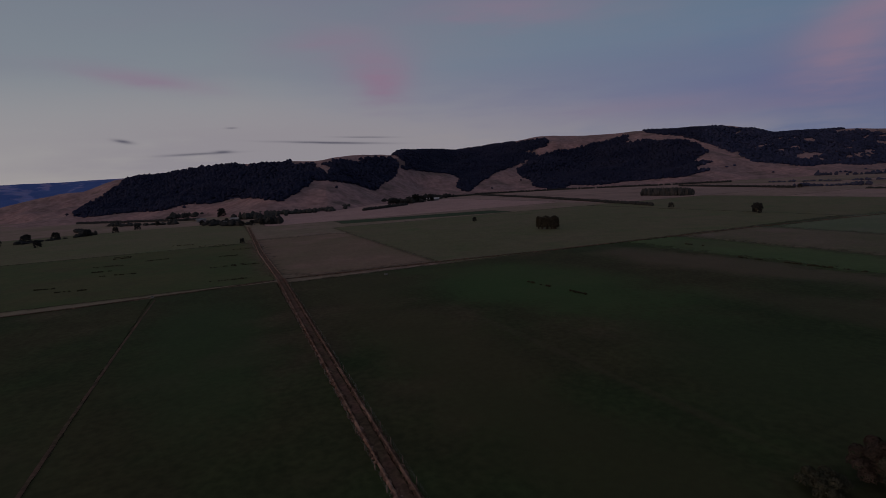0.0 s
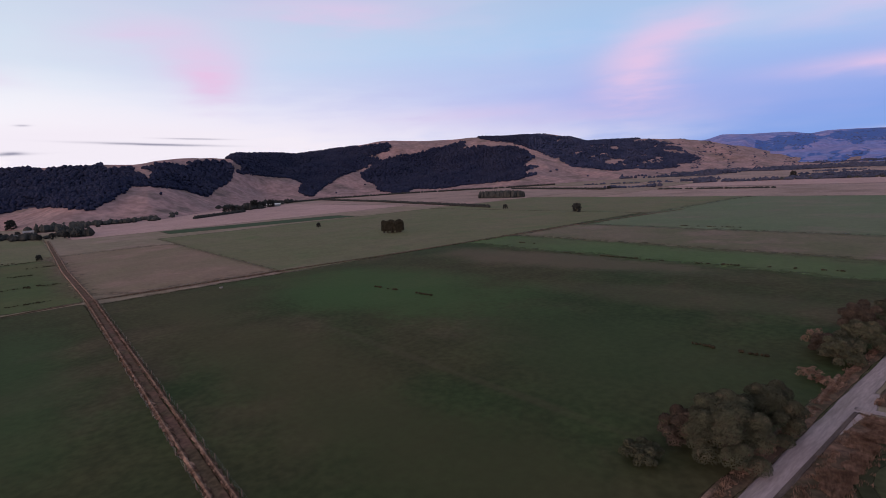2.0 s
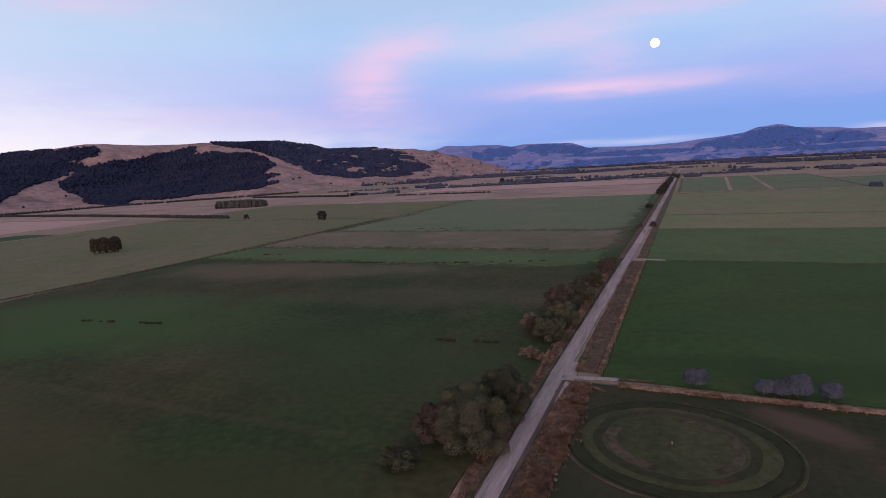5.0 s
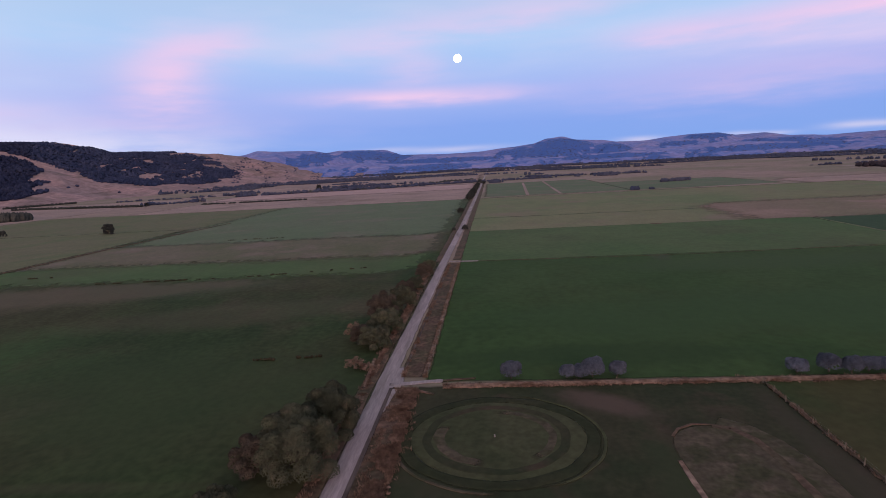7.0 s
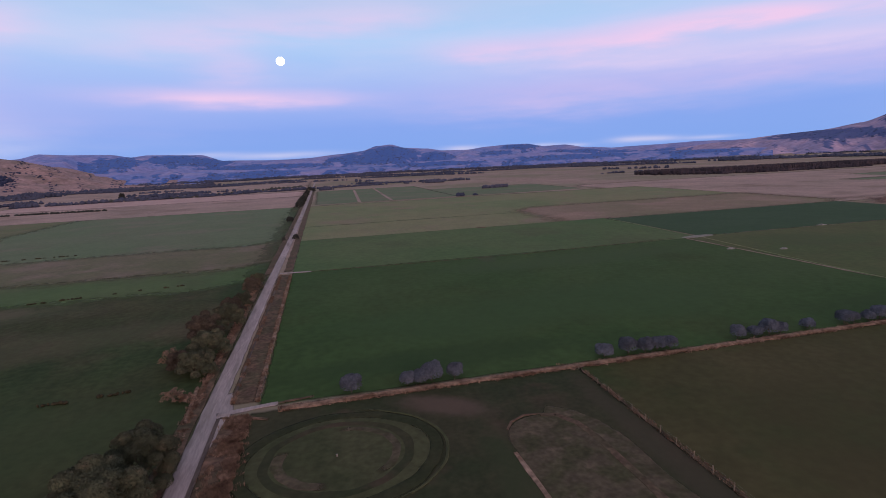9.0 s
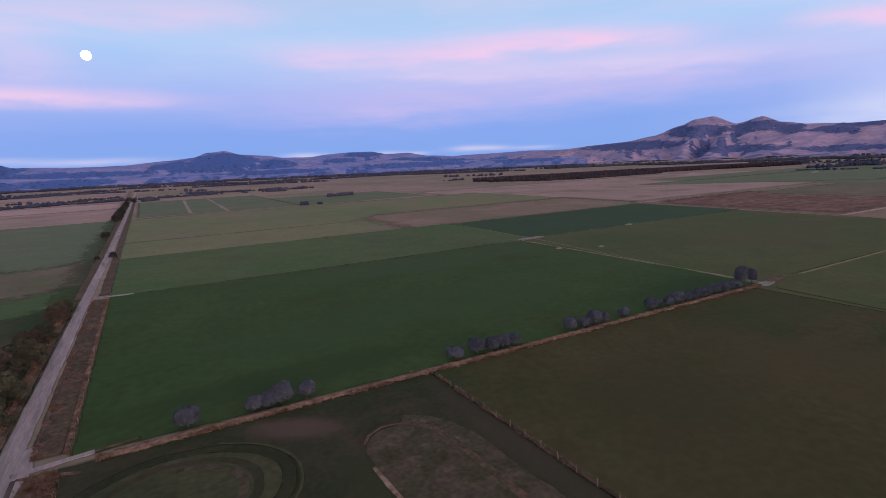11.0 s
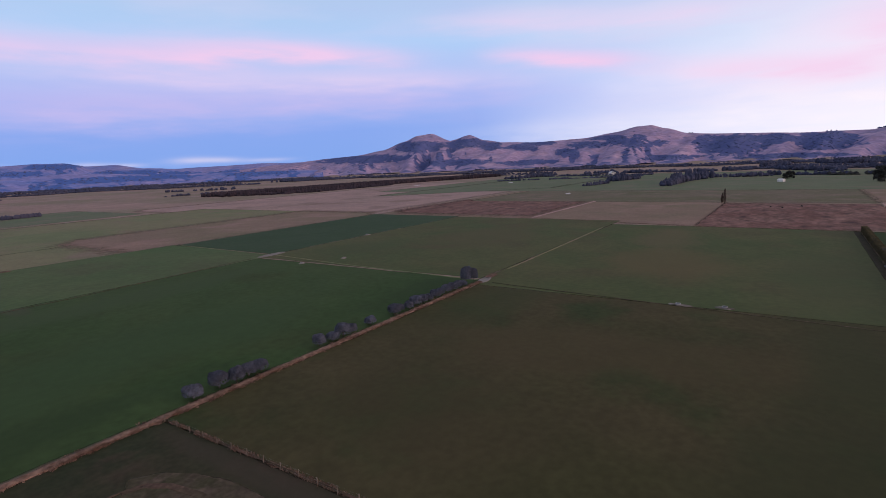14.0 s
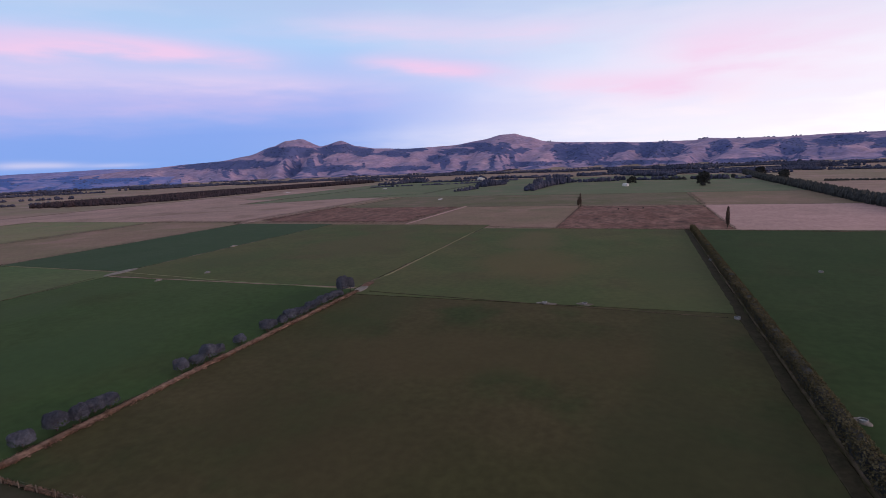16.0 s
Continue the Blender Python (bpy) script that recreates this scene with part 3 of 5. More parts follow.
        if bush:
            ob.data.attributes.new("cover", "FLOAT", "POINT").data.foreach_set("value", cover)
        if woods:
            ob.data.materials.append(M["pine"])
            ob.data.materials.append(M["flank_bush_hazed"])
            ob.data.polygons.foreach_set("material_index", slots)
        return ob


# outlines of the pine woods on the western hill, by bearing and height angle from the hover point
WOOD_SHOULDER = [(102.2, -0.88), (98.8, 0.92), (98.5, 1.50), (96.9, 1.85), (95.0, 1.87), (93.1, 2.26), (91.2, 2.56), (89.0, 2.63), (87.4, 2.33), (85.7, 2.57), (83.3, 2.69), (82.9, 2.28), (80.9, 2.23), (80.4, 1.64), (79.8, 1.10), (81.0, 0.64), (81.8, 0.17), (83.3, -0.63), (84.4, -1.34), (86.3, -0.95), (88.7, -0.70), (90.7, -1.04), (93.1, -0.99), (95.3, -1.48), (99.1, -1.46), (102.3, -1.58)]
WOOD_SADDLE = [(79.8, 1.10), (79.3, 1.66), (80.2, 2.28), (78.1, 2.50), (76.0, 2.07), (76.5, 2.55), (74.7, 2.64), (72.9, 2.40), (72.1, 1.90), (72.3, 0.85), (73.8, -0.05), (75.0, -0.90), (76.6, -0.16), (78.8, 0.30), (81.0, 0.64)]
WOOD_CREST = [(72.7, 2.89), (72.2, 3.19), (69.6, 3.13), (66.3, 2.90), (64.0, 3.10), (61.2, 3.26), (58.3, 3.42), (56.9, 3.51), (56.3, 3.19), (57.0, 2.66), (58.4, 2.30), (59.2, 2.24), (57.6, 2.02), (58.1, 1.60), (60.2, 0.93), (61.3, 0.44), (62.5, 0.17), (63.7, -0.66), (64.8, -1.50), (65.7, -1.37), (66.2, -0.72), (65.9, -0.06), (67.0, 0.47), (69.2, 0.79), (71.5, 1.18), (71.9, 1.49), (71.4, 1.90), (72.1, 2.29)]
WOOD_FACE = [(60.0, 0.41), (58.7, 1.30), (57.6, 1.74), (55.8, 2.15), (54.3, 2.29), (53.0, 2.44), (51.9, 2.71), (50.2, 2.96), (49.0, 3.23), (48.6, 3.04), (48.9, 2.44), (47.4, 2.58), (46.0, 2.51), (43.8, 2.40), (42.4, 1.90), (41.7, 1.31), (41.8, 0.87), (42.9, 0.20), (41.2, 0.13), (42.2, -0.22), (42.5, -0.54), (41.1, -0.59), (43.4, -1.17), (46.7, -1.26), (49.0, -1.38), (52.1, -1.51), (53.5, -1.49), (54.5, -1.50), (55.2, -1.86), (56.6, -1.66), (57.8, -1.43), (58.6, -0.64), (59.7, -0.01)]
WOOD_FLANK = [(47.3, 3.70), (43.1, 3.48), (40.4, 3.35), (38.2, 2.87), (36.0, 2.50), (31.7, 2.39), (30.1, 2.02), (28.5, 1.60), (27.4, 0.94), (25.8, -0.03), (26.7, -0.49), (28.5, -0.89), (30.2, -0.86), (31.8, -0.66), (33.4, -0.73), (35.6, -0.45), (37.8, -0.11), (38.3, 0.29), (39.9, 1.07), (41.6, 1.86), (42.9, 2.47), (45.4, 3.04), (47.0, 3.35)]
WOODS = [WOOD_SHOULDER, WOOD_SADDLE, WOOD_CREST, WOOD_FACE, WOOD_FLANK]


def inside(p, poly):
    x, y, hit = p[0], p[1], False
    for (xa, ya), (xb, yb) in zip(poly, poly[1:] + poly[:1]):
        if (ya > y) != (yb > y) and x < (xb - xa) * (y - ya) / (yb - ya) + xa:
            hit = not hit
    return hit



def clearing(az, el):
    """Grassy gaps in the wood on the hill's flank."""
    return az < 41 and noise.noise((az * 0.55, el * 2.6, 17)) + 0.4 * noise.noise((az * 1.7, el * 6, 3)) > 0.24 + 0.018 * (az - 30)


def in_woods(az, s, x, y, z):
    el = math.degrees(math.atan2(z - 40, math.hypot(x, y)))
    return any(inside((az, el), w) for w in WOODS) and not clearing(az, el)


def bush_cover(lift, along=1.0):
    """How much bush grows at a bearing and a height up the slope: most in gullies, least on spurs and summits."""
    def cover(az, s, el=0.0):
        v = 0.9 * noise.noise((az * 0.5 * along + s * 1.3, s * 0.9, 2.0)) + 0.5 * noise.noise((az * 1.1 * along - s * 2.0, s * 1.6, 11)) + 0.25 * noise.noise((az * 2.6, s * 4.5, 4))
        return lift - 0.40 * max(0.0, s - 0.55) - v
    return cover


def patchy(patches, lift, lower=0.0):
    """Bush in broad patches (bearing, height angle, half width, half height, rise a degree) with loose scrub between and along the foot."""
    loose = bush_cover(lift, 1.3)

    def cover(az, s, el):
        best = -0.5
        for a, e, wa, we, tilt in patches:
            d = ((az - a) / wa) ** 2 + ((el - e - tilt * (az - a)) / we) ** 2
            best = max(best, 1 - d)
        best = 0.45 * min(0.7, best) + 0.22 * noise.noise((az * 0.9, el * 3.0, 5)) + 0.14 * noise.noise((az * 2.7, el * 8.0, 9))
        return max(best, loose(az, s) if s < 0.8 else -1, 0.5 * (lower - s) if s < lower else -1)
    return cover


side_bush = bush_cover(-0.02, 1.5)
west = Hills(
    [(112, 1150), (99, 1060), (93, 960), (86, 840), (80, 850), (74, 1000), (66, 1250), (60, 1300), (52, 1260), (43, 1240), (34, 1400), (24, 1650), (14, 1900)],
    [(114, -1.0), (108, -0.6), (102, 0.6), (98.7, 1.63), (97.1, 1.87), (95.0, 1.87), (93.1, 2.26), (91.2, 2.56), (89.0, 2.63), (86.3, 2.67), (83.3, 2.74), (80.8, 2.60), (78.6, 2.82), (76.4, 2.87), (73.0, 2.80), (72.2, 3.13), (69.6, 3.07), (66.3, 2.85), (64.6, 3.02), (61.7, 3.24), (58.3, 3.42), (56.1, 3.52), (53.2, 3.52), (49.8, 3.50), (47.3, 3.53), (43.1, 3.32), (40.4, 3.18), (38.2, 2.70), (36.0, 2.34), (31.7, 2.18), (27.9, 1.80), (25.2, 1.42), (22.6, 0.91), (19.4, 0.06), (16.3, -0.55), (13.0, -1.2)],
    1.55, 0.20, 0.13, 22)
west.build("hill_west", 114, 13, 0.2, 80, M["hill_tan"], "broad dry tussock hill with spurs and dark woods", None, in_woods)
west_far = Hills([(130, 1900), (88, 1900)], [(130, 1.6), (118, 1.5), (110, 1.53), (104, 1.56), (100, 1.7), (96, 1.8), (92, 1.5), (88, 0.8)], 1.6, 0.2, 0.2, 20)
west_far.build("hill_west_far", 130, 88, 0.4, 40, M["hill_far_hazed"], "distant forested hill, bluish haze put into its colour", bush_cover(0.25))
north = Hills(
    [(45, 2700), (-60, 2800)],
    [(45, 0.6), (30, 1.2), (25.2, 1.68), (23.8, 2.05), (21.4, 1.92), (18.6, 1.82), (17.0, 1.54), (15.8, 1.68), (13.6, 1.59), (11.1, 1.54), (9.2, 0.91), (5.8, 0.82), (1.2, 0.80), (-2.2, 1.08), (-4.4, 1.26), (-5.9, 1.75), (-7.3, 1.86), (-8.9, 1.45), (-11.2, 1.26), (-12.8, 0.97), (-15.1, 0.95), (-17.8, 1.15), (-19.5, 1.27), (-21.7, 1.27), (-23.3, 0.91), (-25.5, 0.98), (-27.6, 0.58), (-30.3, 0.41), (-34.1, 0.51), (-38.3, 0.64), (-40.9, 0.62), (-44, 0.6), (-52, 0.5), (-60, 0.3)],
    1.5, 0.38, 0.5, 24, 1.15)
north_bush = patchy([(-7.2, 0.7, 3.4, 1.0, 0.0), (-3.8, 0.45, 3.0, 0.6, 0.05), (-12.0, 0.25, 2.0, 0.6, 0.0), (18.1, 1.05, 2.0, 0.55, 0.0), (13.6, 1.1, 2.4, 0.5, 0.0), (10.3, 0.8, 2.4, 0.45, 0.0), (-18.4, 0.45, 1.8, 0.27, 0.0), (-21.1, 0.98, 2.2, 0.25, 0.0),
                     (-26.0, 0.1, 3.2, 0.4, 0.0), (-30.3, -0.15, 2.2, 0.36, 0.0), (-35.1, -0.3, 2.2, 0.4, 0.0), (-22.0, -0.7, 11.0, 0.27, 0.0), (5.8, 0.1, 7.0, 0.28, 0.0), (-39.4, -0.3, 2.2, 0.35, 0.0), (-45.0, 0.3, 2.4, 0.3, 0.0)], -0.22, 0.3)
north.build("hill_north", 45, -60, 0.2, 60, M["hill_far_hazed"], "distant hills with pale grassy slopes, bluish haze put into their colour", north_bush)
foothill = Hills([(34, 1900), (-44, 2300)], [(34, 0.2), (27, 0.55), (24, 0.3), (19, 0.15), (14, 0.35), (10, 0.0), (2, -0.35), (-8, -0.2), (-18, 0.1), (-22, 0.35), (-30, -0.1), (-44, -0.2)], 1.35, 0.35, 0.8, 14, 1.1)
foot_bush = patchy([(24.0, -0.2, 3.0, 0.3, 0.0), (6.0, -0.6, 4.0, 0.4, 0.0), (-12.0, -0.4, 6.0, 0.25, 0.0), (-26.0, -0.3, 6.0, 0.3, 0.0), (-38.0, -0.3, 4.0, 0.2, 0.0)], -0.12, 0.25)
foothill.build("hill_foothills", 34, -44, 0.2, 40, M["hill_far_hazed"], "low dry foothills with scrubby gullies, bluish haze put into their colour", foot_bush)
east = Hills(
    [(-36, 2500), (-60, 2300), (-128, 2100)],
    [(-36, 0.1), (-40.5, 0.5), (-44.8, 0.85), (-47.6, 1.0), (-50.4, 1.5), (-52.7, 2.3), (-54.1, 2.85), (-55.6, 3.02), (-57.5, 2.2), (-59.5, 2.72), (-61.0, 2.15), (-63.0, 1.84), (-67.0, 1.66), (-71.0, 1.80),
     (-74.5, 2.28), (-76.3, 2.68), (-77.6, 2.74), (-79.0, 2.36), (-80.9, 1.78), (-83.6, 1.55), (-87.0, 1.45), (-90.2, 1.31), (-94.8, 1.2), (-96.0, 1.38), (-98.4, 1.22), (-104.3, 1.16), (-112.7, 1.29), (-128, 1.4)],
    1.55, 0.42, 0.5, 26, 1.15)
east_bush = patchy([(-54.3, 1.73, 3.2, 0.6, 0.0), (-59.1, 1.87, 2.6, 0.5, -0.06), (-61.6, 1.46, 1.3, 0.45, 0.0), (-65.0, 1.19, 1.8, 0.34, 0.08), (-66.7, 1.56, 1.8, 0.3, 0.0), (-69.5, 0.45, 1.4, 0.5, 0.1), (-71.8, 1.13, 2.1, 0.36, 0.05), (-74.9, 1.3, 1.5, 0.36, 0.0),
                    (-77.1, 1.0, 2.4, 0.32, 0.0), (-73.8, 1.73, 2.1, 0.26, 0.0), (-48.7, 0.65, 4.9, 0.45, 0.0), (-57.6, -0.1, 3.9, 0.34, 0.0), (-65.5, -0.4, 3.4, 0.3, 0.0), (-84.7, 0.5, 3.3, 1.0, 0.0), (-87.7, 0.85, 2.2, 0.5, 0.0), (-91.6, 0.5, 2.6, 0.8, 0.0)]
                   + [(-82.7, 1.0, 1.4, 0.6, 0.0), (-97.0, 0.55, 1.1, 0.7, 0.0), (-100.5, 0.6, 1.5, 0.36, -0.12), (-102.8, 0.2, 1.3, 0.8, 0.0), (-106.4, 0.6, 2.2, 0.5, 0.0), (-109.6, 0.3, 1.6, 0.5, -0.1), (-89.1, -0.7, 4.4, 0.25, 0.0), (-100.0, -0.8, 3.8, 0.25, 0.0), (-79.6, -0.45, 3.4, 0.25, 0.0), (-115.0, 0.7, 3.0, 0.5, 0.0)], -0.30, 0.12)
east.build("hill_east", -36, -128, 0.16, 80, M["hill_east"], "eastern hills with rounded summits and wooded gullies, haze put into their colour", east_bush)
south = Hills([(235, 2600), (128, 2400)], [(235, 0.9), (200, 0.5), (160, 0.6), (128, 0.9)], 1.5, 0.2, 0.2, 20)
south.build("hill_south", 235, 128, 1.5, 16, M["hill_far_hazed"], "low hills closing the plain", bush_cover(0.1))

# ---- fields ----
FIELDS = [
    ("field_west_near", -232, -27, 18, 566, "green_worn", "worn green pasture with brown patches"),
    ("field_west_band_2", -231, -34, 202, 240, "green_mid", "green strip of pasture"),
    ("field_west_band_3", -229, -34, 240, 306, "brown_soft", "brown grazed strip of pasture"),
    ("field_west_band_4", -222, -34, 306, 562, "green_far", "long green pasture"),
    ("field_west_tan", -400, -33, 562, 760, "tan", "dry tan stubble field"),
    ("field_west_tan_2", -420, -33, 762, 900, "tan_pale", "pale dry stubble field"),
    ("field_west_far", -560, -33, 905, 1500, "tan", "far dry pasture"),
    ("field_track_brown", -445, -246, 21, 94, "brown", "brown bare pasture beside a farm track"),
    ("field_track_olive", -505, -234, 94, 385, "olive_mid", "olive pasture with scattered trees"),
    ("field_pink", -1000, -604, 40, 420, "tan_pale", "pale dry grass under the hill"),
    ("field_pink_2", -1040, -505, 422, 880, "tan", "dry grass with hedges under the hill"),
    ("field_west_upper", -505, -224, 387, 562, "olive_mid", "olive pasture"),
    ("field_south_near", -238, -30, -30, 17, "green_worn", "green pasture beside a farm track"),
    ("field_south_mid", -234, -20, -120, -30.2, "green_worn", "green pasture"),
    ("field_south_far", -430, -244, -200, 17, "olive_green", "olive and brown pasture"),
    ("field_south_farther", -720, -432, -230, 18, "olive_mid", "rough pasture by a farmstead"),
    ("field_east_near", -17.5, 153, 100, 217, "green", "even deep green pasture"),
    ("field_east_mid", -17.5, 163, 217.2, 306, "green_mid", "even deep green pasture"),
    ("field_east_pale", -17.5, 163, 306, 376, "olive_light", "pale olive grass field"),
    ("field_east_high", -17.5, 345, 374, 558, "olive_light", "pale green grass field"),
    ("field_east_brown", 140, 345, 304, 400, "brown", "brown grazed field"),
    ("field_east_dark", 163.5, 335, 221, 303, "dark_green", "dark green crop field"),
    ("field_east_olive", 155, 332, 102, 220, "olive_green", "olive green pasture"),
    ("field_east_olive_2", 146, 314, -14, 101.4, "olive_green", "olive green pasture"),
    ("field_lane_south", 40.3, 146, -14, 98, "olive", "dark olive pasture"),
    ("field_paddock", -19.5, 40.1, 5, 97.5, "paddock", "dark turf horse paddock"),
    ("field_hedge_south", 30, 311, -125, -17, "green_deep", "green pasture behind a hedge"),
    ("field_east_rough", 320, 620, 58, 300, "brown", "rough pinkish dry grass"),
    ("field_east_rushes", 316, 462, -36, 57, "brown_red", "red-brown rush field"),
    ("field_east_rushes_2", 352, 478, 172, 300, "brown_red", "red-brown rough grass"),
    ("field_east_dry", 470, 650, -36, 290, "brown_soft", "dull dry olive pasture"),
    ("field_east_dark_strip", 468, 640, -150, -40, "brown", "dark brown grazed strip"),
    ("field_east_stubble", 313, 465, -230, -38, "tan_pale", "pale pinkish stubble field"),
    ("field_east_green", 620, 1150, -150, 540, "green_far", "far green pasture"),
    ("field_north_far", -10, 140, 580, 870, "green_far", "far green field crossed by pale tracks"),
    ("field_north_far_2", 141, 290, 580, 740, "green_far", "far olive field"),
    ("field_north_tan", 310, 900, 320, 640, "tan", "broad dry rough grassland"),
]
DRY = ("field_track_brown", "field_east_brown", "field_east_rushes_2", "field_north_tan", "field_west_tan_2", "field_west_far")
for _i, (n, x0, x1, y0, y1, mt, lab) in enumerate(FIELDS):
    field(n, x0, x1, y0, y1, mt, lab, z=0.02 + 0.0015 * (_i % 9), ragged=6.0 if "band" in n else 0.5, soft=22.0 if "band" in n else 30.0 if n in DRY else 4.0 if "rushes" in n or "stubble" in n else 8.0 if max(abs(x0), abs(x1), abs(y0), abs(y1)) > 420 else 2.0)
field("field_crop_strip", -594, -548, 112, 289, "dark_green", "narrow strip of dark green crop", z=0.036, skew=0.2, soft=6)
field("field_east_wedge", 700, 1150, 292, 470, "green_far", "green pasture beside a dark wood", z=0.036, skew=-0.9, soft=26)

# ---- road and tracks ----
road = strip("road", [(-25.2, -120), (-25.2, 100), (-24.5, 200), (-22.8, 330), (-21.2, 560), (-19.6, 900), (-17, 1500), (-12, 2300)], 3.3, "gravel",
             "straight narrow pale gravel farm road", z=0.14, crown=0.10, category="road", step=4)
strip("road_rut", [(-23.6, -100), (-23.6, 97)], 0.7, "rut", "dark wet rut along the gravel road", z=0.25, category="rut", wander=0.12)
strip("verge_east", [(-21.4, -90), (-21.4, 97)], 4.6, "verge", "brown rough verge beside the road", z=0.12, category="verge", wander=0.6)
strip("verge_east_north", [(-20.8, 102), (-20.2, 214)], 4.8, "verge", "brown rough verge beside the road", z=0.12, category="verge", wander=0.5)
strip("verge_east_far", [(-19.4, 220), (-17.6, 560), (-15.5, 1100)], 3.5, "verge", "brown rough verge beside the road", z=0.12, category="verge", wander=0.5, step=8)
strip("verge_west", [(-28.4, -90), (-28.2, 215)], 2.8, "verge", "rough dry verge under roadside trees", z=0.12, category="verge", wander=0.6)
strip("verge_west_far", [(-26.8, 216), (-24.6, 560), (-22.6, 1000)], 2.6, "verge", "rough dry verge", z=0.12, category="verge", wander=0.6, step=8)
strip("road_flare", [(-24.9, 88), (-24.4, 94), (-23.9, 99), (-24.6, 107)], 4.6, "gravel", "widened gravel at a farm entrance", z=0.13, category="road", wander=0.5, step=1.5)
strip("road_drain", [(-22.4, 103), (-21.9, 160), (-21.6, 214)], 0.45, "rut", "dark wet drain along the gravel road", z=0.22, category="rut", wander=0.15)
strip("verge_strip_west", [(-28.6, 40), (-28.9, 52), (-29.2, 63)], 0.9, "dry_grass", "pale strip of dry grass between road and trees", z=0.17, crown=0.2, category="verge", wander=0.3, step=1.5)
strip("verge_strip_west_north", [(-28.6, 97), (-29.2, 104), (-29.8, 112)], 0.8, "dry_grass", "pale strip of dry grass between road and trees", z=0.17, crown=0.2, category="verge", wander=0.3, step=1.5)
strip("driveway_fork", [(-23.4, 97.2), (-19, 96.2), (-15.5, 94.4)], 0.7, "verge", "faint worn wheel track from a farm entrance", z=0.18, category="driveway", wander=0.3, step=1.2)
strip("driveway_end", [(-16, 99.8), (-12.5, 100.5), (-8.5, 101.0)], 0.8, "verge", "worn end of a farm entrance running into grass", z=0.19, category="driveway", wander=0.4, step=1.2)
strip("driveway_1", [(-24.2, 98.6), (-18, 99.6), (-14.5, 100.1)], 1.5, "gravel", "short gravel farm entrance", z=0.2, category="driveway", wander=0.4, step=1.5)
strip("driveway_2", [(-22.6, 217.6), (-10.5, 216.6)], 1.8, "gravel", "short gravel farm entrance", z=0.2, category="driveway", wander=0.4, step=1.5)
strip("verge_line", [(-18.2, 102), (-18.0, 214)], 0.9, "dry_grass", "pale line of long dry grass along a field fence", z=0.18, crown=0.2, category="verge", wander=0.3, step=2)
strip("bank_path", [(-14, 97.6), (0, 98.0), (40, 98.4), (150, 99.4)], 1.7, "dry_grass", "bank of long dry grass along a field edge", z=0.15, crown=0.35, category="bank", wander=0.7, step=2)
strip("farm_track", [(-45, 17.6), (-130, 18.4), (-243, 19.8), (-352, 18.6), (-620, 22)], 1.9, "dirt", "brown earth farm track between fences", z=0.12, category="track", wander=0.3)
strip("track_edge_north", [(-45, 18.9), (-243, 21.1), (-352, 19.9), (-620, 23.4)], 0.6, "dry_grass", "strip of long dry grass beside a farm track", z=0.16, crown=0.3, category="verge", wander=0.4, step=2)
strip("track_edge_south", [(-45, 16.3), (-243, 18.5), (-352, 17.3), (-620, 20.6)], 0.6, "dry_grass", "strip of long dry grass beside a farm track", z=0.16, crown=0.3, category="verge", wander=0.4, step=2)
strip("field_edge_west", [(-242.5, 22), (-240, 88), (-234.5, 144), (-231, 216), (-227, 305), (-215, 420)], 1.5, "verge", "dry grass along a field fence and ditch", z=0.16, crown=0.25, category="verge", wander=0.4)
strip("ditch_west", [(-244.2, 22), (-241.7, 88), (-236.2, 144), (-232.7, 216), (-228.7, 305), (-216.7, 420)], 1.3, "rush", "dark field ditch full of rushes", z=0.08, category="ditch", wander=0.3)
strip("field_edge_south", [(-242, 17), (-238, -10), (-233, -55), (-231, -120)], 0.9, "verge", "dry grass along a field fence", z=0.15, crown=0.2, category="verge", wander=0.4)
strip("ditch_south", [(-241, 12), (-239.6, -10), (-234.6, -55), (-232.6, -120)], 1.0, "rush", "dark field ditch full of rushes", z=0.08, category="ditch", wander=0.4)
strip("lane_line_south", [(-60, -30.4), (-115, -30.2), (-159, -29.8), (-230, -28.4)], 0.8, "verge", "pale mown line across a pasture", z=0.11, category="line", wander=0.3)
strip("lane_east", [(172, 100.2), (298, 102.4)], 0.9, "olive_light", "pale worn lane between fields", z=0.15, category="lane", wander=0.4)
strip("field_edge_east", [(152, 101), (156, 165), (162, 220), (164, 301)], 0.9, "olive_light", "dry grass along a field fence", z=0.15, category="verge", wander=0.5)
strip("field_edge_back", [(350, 400), (336, 163), (314, 56), (312, -15), (303, -122)], 0.8, "dirt", "dark dry grass along a field fence", z=0.15, category="verge", wander=0.6)
strip("field_edge_mud", [(150.5, 95), (145.5, 37), (142, -9)], 0.5, "worn", "worn line along a field fence", z=0.14, category="verge", wander=0.5)
strip("field_edge_north", [(-15, 217), (30, 215), (75, 214.5), (150, 220)], 0.5, "worn", "worn line along a field fence", z=0.14, category="verge", wander=0.4)
strip("field_edge_pale", [(-12, 560), (60, 572), (150, 566), (345, 552)], 1.6, "verge", "dry grass line between fields", z=0.14, category="verge", wander=0.8, step=6)
strip("lane_far", [(336, 163), (472, 162)], 3.0, "tan_pale", "pale lane between rough fields", z=0.15, category="lane", wander=0.4)
strip("track_far_1", [(34, 580), (45, 855)], 4, "tan", "pale track across a far field", z=0.12, category="track", step=10)
strip("track_far_2", [(68, 578), (77, 868)], 4, "tan", "pale track across a far field", z=0.12, category="track", step=10)
strip("fence_line_dry", [(40.3, 97), (40.3, 40), (40.6, 5)], 0.35, "verge", "line of dry grass under a paddock fence", z=0.14, crown=0.25, category="verge", wander=0.4, step=1.5)


